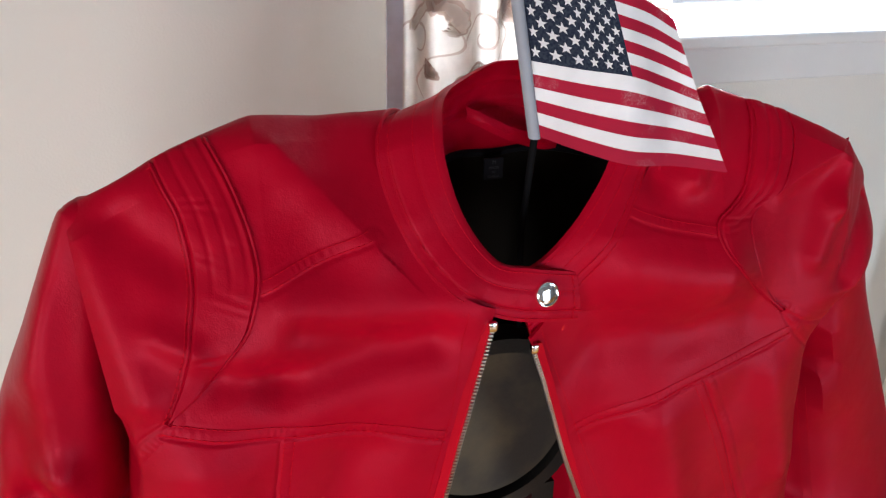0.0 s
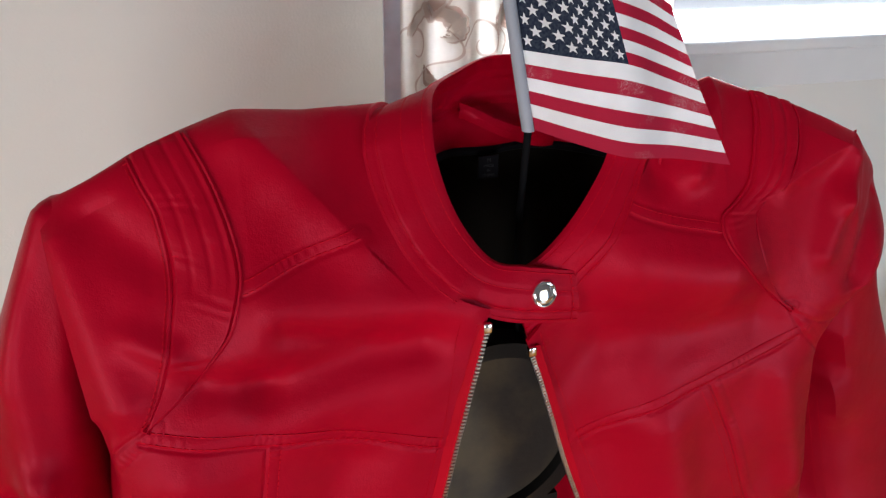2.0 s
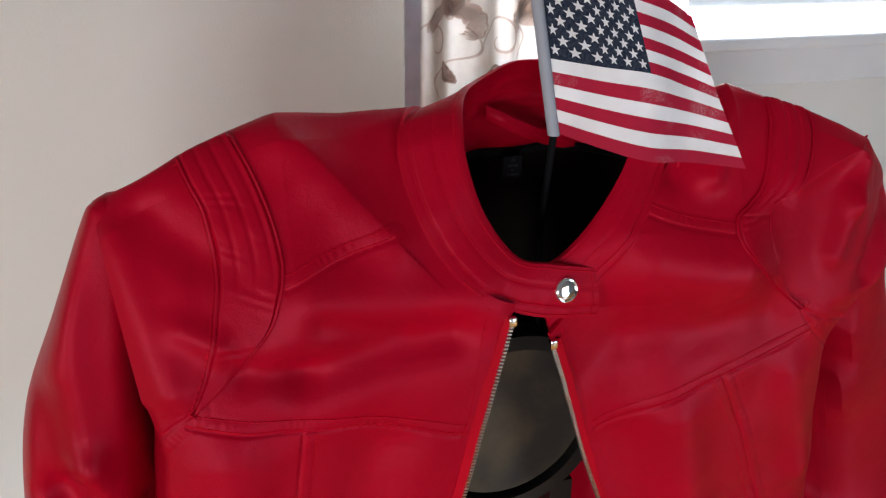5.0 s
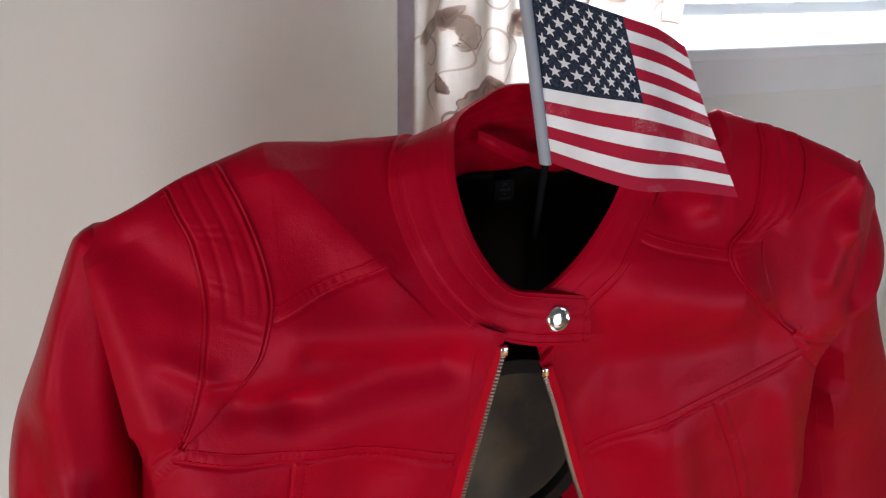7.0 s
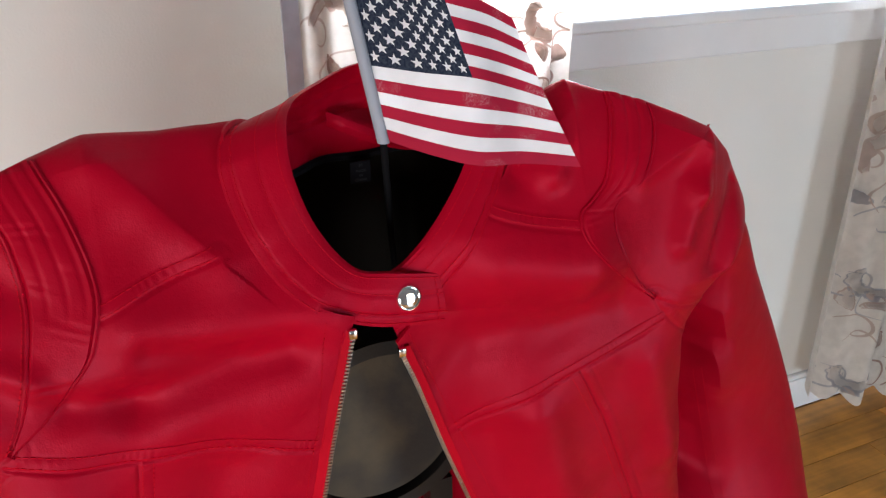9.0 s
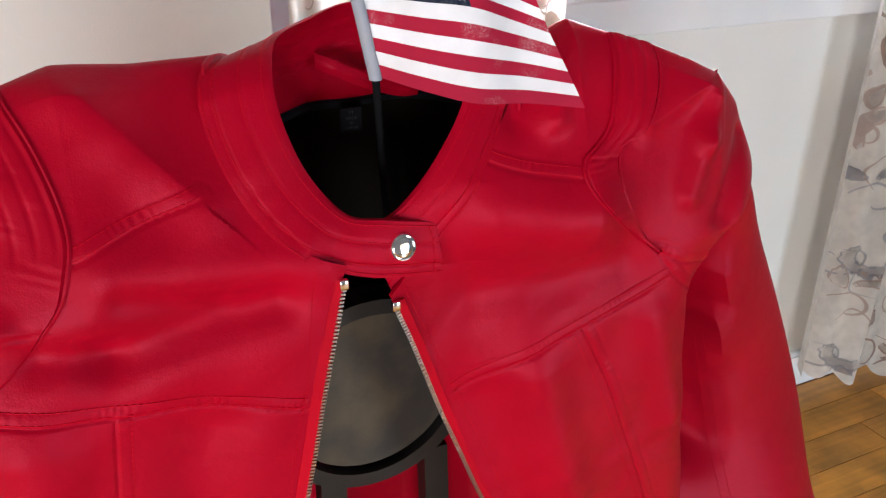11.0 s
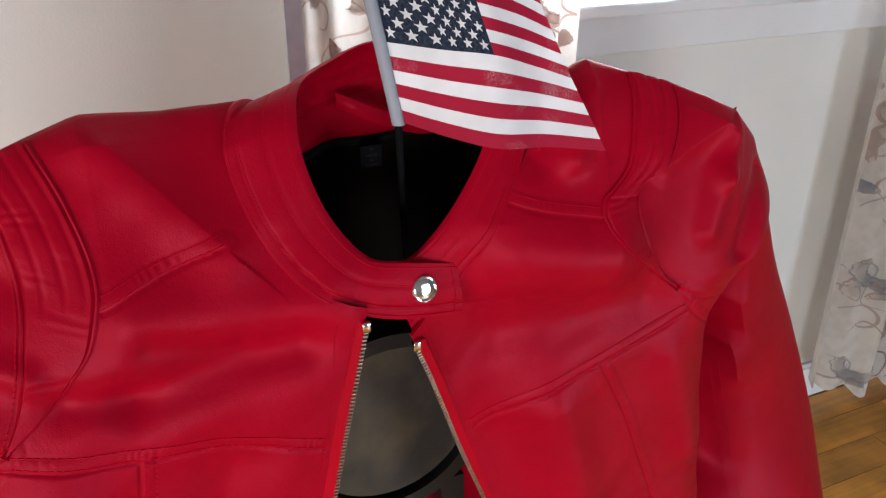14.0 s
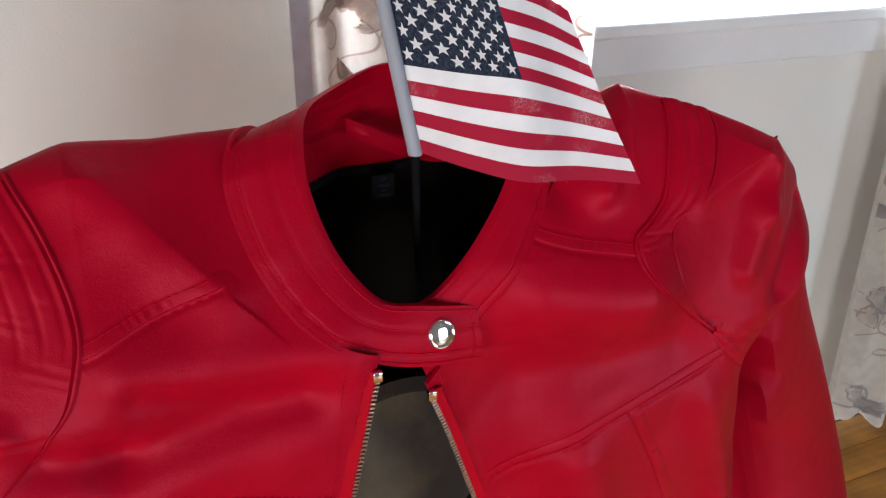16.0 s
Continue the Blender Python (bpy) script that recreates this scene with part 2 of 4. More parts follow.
# Left opening is made up for the added lamp; the right one is a window.
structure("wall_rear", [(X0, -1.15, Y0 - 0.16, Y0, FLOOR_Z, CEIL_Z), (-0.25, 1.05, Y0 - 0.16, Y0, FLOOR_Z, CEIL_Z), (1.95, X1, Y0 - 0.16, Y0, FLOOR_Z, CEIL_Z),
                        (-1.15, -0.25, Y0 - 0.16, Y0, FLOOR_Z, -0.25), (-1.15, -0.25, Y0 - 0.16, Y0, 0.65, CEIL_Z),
                        (1.05, 1.95, Y0 - 0.16, Y0, FLOOR_Z, -0.25), (1.05, 1.95, Y0 - 0.16, Y0, 0.70, CEIL_Z)], DIM_WALL, "unseen dark grey rear wall, one low window, one opening for an added lamp")
structure("baseboard", [(X0, X1, WALL_Y - 0.016, WALL_Y - 0.001, FLOOR_Z, FLOOR_Z + 0.085), (X0, X1, WALL_Y - 0.011, WALL_Y - 0.001, FLOOR_Z + 0.085, FLOOR_Z + 0.096)],
          TRIM, "white painted wooden baseboard", 0.002)


def oak_boards():
    """Floorboards run along the window wall."""
    rnd = random.Random(4)
    home = bpy.data.objects["floor"]
    y = WALL_Y - 0.02
    width = 0.082
    meshes = {}
    while y - width > -0.75:
        x = X0 + rnd.uniform(-1.0, 0)
        while x < X1:
            n = rnd.choice((0.9, 1.2, 1.5))
            a, b = max(x, X0), min(x + n, X1)
            if b - a > 0.05:
                key = round(b - a, 3)
                if key not in meshes:
                    bm = bmesh.new()
                    box(bm, 0, b - a - 0.0015, -width + 0.0015, 0, -0.004, 0.0, 0.0006)
                    me = bpy.data.meshes.new("board")
                    bm.to_mesh(me)
                    bm.free()
                    me.materials.append(OAK)
                    meshes[key] = me
                ob = new("board", meshes[key])
                ob.parent = home
                ob.location = (a, y, FLOOR_Z + LIFT)
            x += n
        y -= width


def oak_material():
    m = material("oak_board", (0.66, 0.28, 0.040), 0.33, grain=0.0003, grain_size=90, vary=0.2, vary_size=9)
    nt = m.node_tree
    b = nt.nodes["Principled BSDF"]
    info = nt.nodes.new("ShaderNodeObjectInfo")
    hs = nt.nodes.new("ShaderNodeHueSaturation")
    mr = nt.nodes.new("ShaderNodeMapRange")
    mr.inputs["To Min"].default_value, mr.inputs["To Max"].default_value = 0.75, 1.2
    src = b.inputs["Base Color"].links[0].from_socket
    wave = nt.nodes.new("ShaderNodeTexNoise")
    mp = nt.nodes.new("ShaderNodeMapping")
    mp.inputs["Scale"].default_value = (3, 60, 60)
    co = nt.nodes.new("ShaderNodeTexCoord")
    nt.links.new(co.outputs["Object"], mp.inputs["Vector"])
    nt.links.new(mp.outputs["Vector"], wave.inputs["Vector"])
    wave.inputs["Scale"].default_value = 1.5
    nt.links.new(info.outputs["Random"], mr.inputs["Value"])
    mult = nt.nodes.new("ShaderNodeMath")
    mult.operation = "MULTIPLY"
    m2 = nt.nodes.new("ShaderNodeMapRange")
    m2.inputs["To Min"].default_value, m2.inputs["To Max"].default_value = 0.6, 1.3
    nt.links.new(wave.outputs["Fac"], m2.inputs["Value"])
    nt.links.new(mr.outputs["Result"], mult.inputs[0])
    nt.links.new(m2.outputs["Result"], mult.inputs[1])
    nt.links.new(mult.outputs[0], hs.inputs["Value"])
    nt.links.new(src, hs.inputs["Color"])
    nt.links.new(hs.outputs["Color"], b.inputs["Base Color"])
    return m


OAK = oak_material()


def window_front():
    w = thing("window_1", (1.0, WALL_Y, WIN[2] - 0.08), "white painted sash window with a half-raised venetian blind", "window", kind="structure")
    x0, x1, z0, z1 = WIN
    part("window_sill", box(bmesh.new(), x0 - 0.10, x1 + 0.10, WALL_Y - 0.045, WALL_Y + 0.10, z0 - 0.022, z0, 0.004), TRIM, w, smooth=False)
    part("apron", box(bmesh.new(), x0 - 0.08, x1 + 0.08, WALL_Y - 0.018, WALL_Y - 0.001, z0 - 0.085, z0 - 0.022, 0.003), TRIM, w, smooth=False)
    for a, b in ((x0 - 0.07, x0), (x1, x1 + 0.07)):
        part("casing", box(bmesh.new(), a, b, WALL_Y - 0.02, WALL_Y - 0.001, z0, z1 + 0.07, 0.003), TRIM, w, smooth=False)
    part("head_casing", box(bmesh.new(), x0, x1, WALL_Y - 0.02, WALL_Y - 0.001, z1, z1 + 0.07, 0.003), TRIM, w, smooth=False)
    bm = bmesh.new()
    for a in ((x0, x0 + 0.04, z0, z1), (x1 - 0.04, x1, z0, z1), (x0 + 0.04, x1 - 0.04, z1 - 0.04, z1)):
        box(bm, a[0], a[1], WALL_Y + 0.06, WALL_Y + 0.10, a[2], a[3], 0.002)
    part("window_frame", bm, TRIM, w, smooth=False)
    part("meeting_rail", box(bmesh.new(), x0 + 0.04, x1 - 0.04, WALL_Y + 0.06, WALL_Y + 0.10, 1.28, 1.32, 0.002), TRIM, w, smooth=False)
    glass = bpy.data.materials.new("window_glass")
    glass.use_nodes = True
    g = glass.node_tree.nodes["Principled BSDF"]
    g.inputs["Transmission Weight"].default_value, g.inputs["Roughness"].default_value, g.inputs["IOR"].default_value = 1.0, 0.0, 1.45
    pane = part("pane", box(bmesh.new(), x0 + 0.04, x1 - 0.04, WALL_Y + 0.078, WALL_Y + 0.082, z0, z1 - 0.04), glass, w, smooth=False)
    pane.visible_shadow = False


window_front()


def venetian_blind():
    x0, x1, z0, z1 = WIN
    w = thing("venetian_blind", (1.0, WALL_Y + 0.03, z1 - 0.03), "white aluminium venetian blind hanging in the window", "blind")
    part("head_rail", box(bmesh.new(), x0 + 0.01, x1 - 0.01, WALL_Y + 0.012, WALL_Y + 0.042, z1 - 0.03, z1 - 0.002, 0.002), TRIM, w, smooth=False)
    part("bottom_rail", box(bmesh.new(), x0 + 0.01, x1 - 0.01, WALL_Y + 0.018, WALL_Y + 0.038, 0.690, 0.712, 0.004), TRIM, w, smooth=False)
    z = 0.722
    while z < z1 - 0.04:
        bm = bmesh.new()
        pts = [[(x, WALL_Y + 0.028 + 0.0125 * math.sin(a) * 1.0, z + 0.006 * a + 0.002 * math.cos(a * 1.5)) for a in (-1, -0.5, 0, 0.5, 1)] for x in (x0 + 0.012, x1 - 0.012)]
        shell(bm, pts, 0.0006)
        part("slat", bm, BLIND, w)
        z += 0.021
    for x in (0.72, 1.02, 1.33):
        bm = bmesh.new()
        tube(bm, [(x, WALL_Y + 0.0145, 0.70), (x, WALL_Y + 0.0145, z1 - 0.03)], 0.0009, 5)
        part("cord", bm, BLIND, w)


HEM = cloth("pale_hem_cloth", (0.66, 0.67, 0.74), 0.3)
BLIND = cloth("white_blind_slat", (0.80, 0.83, 0.88), 0.6)
venetian_blind()


# ---------------------------------------------------------------- curtains
def curtain_left(s, z):
    """Point of the left curtain; s from 0 to 1 along its width."""
    x = 0.287 + 0.40 * s
    y = 0.945 + 0.022 * math.sin(s * 21 + 0.6) * (0.5 + 0.5 * s) + 0.012 * math.sin(s * 47 + z * 1.5)
    if s < 0.14:
        y -= 0.03 * (1 - s / 0.14)
    return Vector((x + 0.006 * math.sin(s * 21 + 2.0), y, z))


def curtain_right(s, z):
    x = 1.402 + 0.46 * s + 0.02 * (1 - z) * (s - 0.2)
    y = 0.985 + 0.026 * math.sin(s * 19 + 0.3 + 0.3 * z) + 0.012 * math.sin(s * 41 + z)
    z += 0.05 * max(0.0, 1 - 2 * s) * min(1.0, max(0.0, (0.1 - z) / 0.3))
    return Vector((x, y, z))


def leaf_outline(n=9, serrate=0.0):
    up, lo = [], []
    for i in range(n + 1):
        t = i / n
        w = 0.22 * math.sin(math.pi * t ** 0.8) + (serrate * (i % 2) if 0 < i < n else 0)
        up.append((t, w + 0.12 * math.sin(t * 3)))
        lo.append((t, -w + 0.12 * math.sin(t * 3)))
    return up + lo[::-1][1:-1]


def make_curtain(name, surf, s_n, z0, z1, label, seed, front, big=1.0, mats=()):
    rnd = random.Random(seed)
    c = thing(name, surf(0.5, z0), label, "curtain", "window curtains")
    bm = bmesh.new()
    pts = [[surf(i / s_n, z0 + (z1 - z0) * j / 24 + (0.012 * math.sin(i * 0.5) if j == 0 else 0)) for i in range(s_n + 1)] for j in range(25)]
    shell(bm, pts, 0.0008)
    part("cloth", bm, CURTAIN, c)
    width = (surf(1, z0) - surf(0, z0)).length

    def lay(name, outline, centre, angle, size, mat, lift=0.0012):
        """A flat printed figure laid on the cloth."""
        bm = bmesh.new()
        vs = []
        for u, v in outline:
            a, b = math.cos(angle), math.sin(angle)
            s = centre[0] + (u * a - v * b) * size / width
            z = max(centre[1] + (u * b + v * a) * size, z0 + 0.014)
            s = min(max(s, 0.005), 0.995)
            p = surf(s, z)
            p.y -= lift
            vs.append(bm.verts.new(p))
        f = bm.faces.new(vs)
        bmesh.ops.triangulate(bm, faces=[f])
        part(name, bm, mat, c)

    def stroke(centre, angle, size, turns, mat, w=0.05, spiral=True, lift=0.0016, scallop=0, name="printed_scroll"):
        bm = bmesh.new()
        prev = None
        n = 40
        for i in range(n + 1):
            t = i / n
            if spiral:
                r = 0.08 + 0.42 * t
                a = angle + turns * math.tau * t
                u, v = r * math.cos(a), r * math.sin(a)
                nu, nv = math.cos(a), math.sin(a)
            else:
                u, v = (t - 0.5), 0.22 * math.sin(t * math.tau)
                a = angle
                u, v = u * math.cos(a) - v * math.sin(a), u * math.sin(a) + v * math.cos(a)
                nu, nv = -math.sin(a), math.cos(a)
            ww = w * (0.5 + 0.8 * math.sin(math.pi * t)) * (1 + (0.35 * abs(math.sin(t * math.pi * scallop)) if scallop else 0))
            row = []
            for k in (-0.5, 0.5):
                s = min(max(centre[0] + (u + nu * ww * k) * size / width, 0.005), 0.995)
                p = surf(s, max(centre[1] + (v + nv * ww * k) * size, z0 + 0.014))
                p.y -= lift
                row.append(bm.verts.new(p))
            if prev:
                bm.faces.new((prev[0], prev[1], row[1], row[0]))
            prev = row
        part(name, bm, mat, c)

    rim = [(q[0], q[1]) for q in leaf_outline(12, 0.03)]
    zc = z0 + 0.06
    k = 0
    while zc < front:
        s = 0.07 + (k % 2) * 0.10
        while s < 1.0:
            ang = rnd.uniform(0, math.tau)
            ink = rnd.choice(mats)
            stroke((s, zc), ang, 0.060 * big, rnd.choice((0.8, -0.8, 1.1)), ink, 0.045)
            stroke((s + 0.06 * big, zc - 0.02 * big), rnd.uniform(-1.5, 1.5), 0.085 * big, 0, ink, 0.030, False)
            twist, at = rnd.choice((0.62, -0.62)), (s + 0.05 * big / width * 0.6, zc + 0.012 * big)
            stroke(at, ang + 1.0, 0.075 * big, twist, ink, 0.17, True, 0.0018, 9, "printed_paisley")
            stroke(at, ang + 1.0, 0.075 * big, twist, PRINT_PALE, 0.10, True, 0.0024, 9, "printed_paisley")
            for q in range(2):
                a = ang + 2.6 + q * 1.9 + rnd.uniform(-0.3, 0.3)
                at = (s + 0.032 * big / width * math.cos(a), zc + 0.034 * big * math.sin(a))
                turn, size = a + rnd.uniform(-0.5, 0.5), rnd.uniform(0.026, 0.042) * big
                lay("printed_leaf", rim, at, turn, size, ink)
                lay("printed_leaf", [(0.12 + u * 0.74, v * 0.62) for u, v in leaf_outline(8)], at, turn, size, rnd.choice((PRINT_PALE, PRINT_TAUPE)), 0.0020)
            s += 0.20 * big
        zc += 0.078 * big
        k += 1
    return c


make_curtain("curtain", curtain_left, 90, FLOOR_Z + 0.04, 2.0, "white curtain with brown printed leaves and scrolls, sunlit from behind", 3, 1.05, 1.15, (PRINT_BROWN, PRINT_TAUPE))
make_curtain("curtain", curtain_right, 90, FLOOR_Z + 0.07, 2.0, "white curtain with grey and taupe printed leaves reaching the floor", 8, 0.75, 1.7, (PRINT_BROWN, PRINT_GREY, PRINT_TAUPE))
edge = bmesh.new()
shell(edge, [[(0.266 + 0.011 * k, 0.902 + 0.004 * k, FLOOR_Z + 0.05 + 2.26 * i / 20) for k in range(3)] for i in range(21)], 0.002)
part("side_hem", edge, HEM, bpy.data.objects["curtain"], "plain pale side hem")
bm = bmesh.new()
tube(bm, [(0.15, 0.965, 2.005), (2.0, 0.965, 2.005)], 0.011, 12)
rod = thing("curtain_rod", (1.0, 0.965, 2.005), "white metal curtain rod above the window", "curtain rod")
part("pole", bm, TRIM, rod)
for x in (0.17, 1.98):
    part("bracket", box(bmesh.new(), x - 0.01, x + 0.01, 0.96, WALL_Y - 0.001, 1.99, 2.0, 0.002), TRIM, rod, smooth=False)


# ---------------------------------------------------------------- the jacket
def lerp_table(table, v):
    xs = [a for a, _ in table]
    return float(np.interp(v, xs, [b for _, b in table]))


RIDGE_L = [(-0.06, 0.688), (-0.047, 0.695), (-0.026, 0.7055), (-0.004, 0.717), (0.021, 0.7265), (0.046, 0.735), (0.056, 0.7345), (0.082, 0.732), (0.12, 0.7325), (0.20, 0.734)]
RIDGE_R = [(0.19, 0.738), (0.28, 0.728), (0.305, 0.730), (0.322, 0.739), (0.346, 0.731), (0.379, 0.7215), (0.405, 0.711), (0.424, 0.702), (0.452, 0.680), (0.487, 0.645), (0.511, 0.609), (0.53, 0.56)]
NECK_L = [(0.121, 0.7325), (0.114, 0.723), (0.111, 0.708), (0.114, 0.69), (0.119, 0.674), (0.13, 0.657), (0.146, 0.642), (0.168, 0.63)]
NECK_R = [(0.287, 0.729), (0.279, 0.697), (0.265, 0.684), (0.255, 0.673), (0.239, 0.656), (0.223, 0.632), (0.206, 0.611), (0.195, 0.602)]
ZIP_L = [(0.165, 0.623), (0.159, 0.598), (0.151, 0.566), (0.142, 0.522), (0.132, 0.478), (0.123, 0.436), (0.103, 0.336), (0.078, 0.14)]
ZIP_R = [(0.197, 0.598), (0.211, 0.562), (0.226, 0.518), (0.241, 0.477), (0.257, 0.432), (0.275, 0.389), (0.305, 0.289), (0.33, 0.14)]
SIDE_L = [(-0.047, 0.696), (-0.041, 0.645), (-0.034, 0.590), (-0.033, 0.565), (-0.040, 0.50), (-0.050, 0.34), (-0.055, 0.14)]
SIDE_R = [(0.424, 0.702), (0.452, 0.680), (0.482, 0.645), (0.494, 0.614), (0.460, 0.578), (0.418, 0.553), (0.419, 0.505), (0.430, 0.43), (0.446, 0.35), (0.478, 0.14)]

# soft folds: x, z of both ends, depth, half width
FOLDS = [
    (0.055, 0.648, 0.155, 0.634, 0.005, 0.018),
    (0.018, 0.611, 0.048, 0.604, -0.004, 0.010), (0.048, 0.604, 0.130, 0.616, -0.006, 0.014), (0.060, 0.632, 0.100, 0.622, -0.002, 0.008), (-0.046, 0.695, -0.022, 0.610, 0.005, 0.012),
    (-0.020, 0.690, 0.000, 0.672, -0.004, 0.012), (-0.012, 0.640, 0.004, 0.630, 0.003, 0.008), (0.262, 0.640, 0.320, 0.632, 0.008, 0.024),
    (0.255, 0.588, 0.350, 0.596, -0.006, 0.022), (0.312, 0.735, 0.302, 0.690, 0.006, 0.011), (0.296, 0.715, 0.280, 0.690, -0.004, 0.010),
    (0.422, 0.698, 0.410, 0.664, 0.004, 0.008), (0.410, 0.664, 0.397, 0.632, 0.004, 0.010), (0.455, 0.655, 0.432, 0.610, -0.006, 0.012), (0.494, 0.612, 0.452, 0.582, -0.018, 0.012), (0.290, 0.525, 0.322, 0.415, 0.005, 0.018),
    (0.258, 0.510, 0.288, 0.400, -0.004, 0.016), (0.085, 0.545, 0.075, 0.450, -0.006, 0.024), (0.005, 0.560, -0.005, 0.450, 0.007, 0.024),
    (0.375, 0.550, 0.405, 0.460, 0.004, 0.014),
]

# sharp crests: both ends, height, reach on the left of the way from end to end, reach on its right
CRESTS = [((0.047, 0.735), (0.102, 0.672), 0.0075, 0.030, 0.018), ((0.413, 0.698), (0.366, 0.678), 0.006, 0.016, 0.022)]


def seg_dist(px, pz, a, b):
    """Distance and side from a line through a and b, and how far along."""
    dx, dz = b[0] - a[0], b[1] - a[1]
    n2 = dx * dx + dz * dz
    t = np.clip(((px - a[0]) * dx + (pz - a[1]) * dz) / n2, 0, 1)
    ex, ez = px - a[0] - t * dx, pz - a[1] - t * dz
    side = np.sign(dx * ez - dz * ex)
    return np.hypot(ex, ez), side


def path_dist(px, pz, pts):
    d, s = np.full(px.shape, 9.0), np.zeros(px.shape)
    for a, b in zip(pts, pts[1:]):
        e, q = seg_dist(px, pz, a, b)
        s = np.where(e < d, q, s)
        d = np.minimum(d, e)
    return d, s


def smooth_path(points, n=40):
    return [tuple(spline(points, i / n)) for i in range(n + 1)]


YOKE_L = smooth_path([(-0.015, 0.588), (0.015, 0.579), (0.044, 0.572), (0.087, 0.563), (0.139, 0.548)], 20)
YOKE_R = smooth_path([(0.239, 0.519), (0.268, 0.535), (0.297, 0.547), (0.321, 0.554), (0.357, 0.565), (0.386, 0.576)], 20)
DROP_L = [(0.044, 0.57), (0.038, 0.523), (0.031, 0.462), (0.001, 0.2)]
DROP_R = [(0.321, 0.553), (0.343, 0.511), (0.368, 0.45), (0.404, 0.358), (0.444, 0.2)]
DART_L = smooth_path([(0.041, 0.654), (0.056, 0.660), (0.071, 0.665), (0.100, 0.674)], 12)
YOKETOP_R = smooth_path([(0.255, 0.671), (0.266, 0.666), (0.285, 0.66), (0.316, 0.654)], 12)
PLACKET_L = [(0.15, 0.632), (0.142, 0.569), (0.134, 0.533), (0.122, 0.472), (0.116, 0.438)]
PLACKET_R = [(0.204, 0.604), (0.22, 0.567), (0.239, 0.52), (0.257, 0.476), (0.284, 0.404)]
PAD_L_OUT = smooth_path([(-0.004, 0.7165), (0.000, 0.706), (0.005, 0.695), (0.007, 0.685), (0.0085, 0.672), (0.008, 0.658), (0.005, 0.643), (0.002, 0.629), (-0.003, 0.613), (-0.011, 0.596)], 32)
PAD_L_IN = smooth_path([(0.023, 0.727), (0.029, 0.715), (0.034, 0.702), (0.038, 0.688), (0.0405, 0.674), (0.0405, 0.662), (0.037, 0.649), (0.032, 0.636), (0.023, 0.625), (0.013, 0.613), (-0.011, 0.596)], 32)
PAD_R_IN = smooth_path([(0.348, 0.730), (0.348, 0.716), (0.345, 0.702), (0.341, 0.690), (0.336, 0.679), (0.327, 0.671), (0.318, 0.665), (0.316, 0.656), (0.320, 0.645), (0.333, 0.631), (0.360, 0.608), (0.376, 0.596)], 36)
PAD_R_OUT = smooth_path([(0.379, 0.7205), (0.380, 0.712), (0.376, 0.699), (0.369, 0.686), (0.360, 0.676), (0.350, 0.669), (0.343, 0.662), (0.342, 0.651), (0.346, 0.637), (0.355, 0.621), (0.366, 0.606), (0.376, 0.597)], 36)
ARM_R = smooth_path([(0.376, 0.596), (0.388, 0.579), (0.413, 0.557)], 6)
ARM_SEAM = smooth_path([(0.377, 0.595), (0.400, 0.584), (0.430, 0.576)], 6)
ARM_L = smooth_path([(-0.01, 0.596), (-0.021, 0.589), (-0.032, 0.576)], 6)
SEAMS_L = [YOKE_L, DROP_L, DART_L, ARM_L]
SEAMS_R = [YOKE_R, DROP_R, YOKETOP_R, ARM_R, ARM_SEAM]


def ridge(x):
    return np.where(x < 0.195, np.interp(x, *zip(*RIDGE_L)), np.interp(x, *zip(*RIDGE_R)))


def ridge_y(x):
    return np.interp(x, [-0.05, 0.0, 0.12, 0.29, 0.38, 0.424, 0.452, 0.488, 0.512], [0.392, 0.404, 0.412, 0.402, 0.390, 0.377, 0.388, 0.411, 0.426])


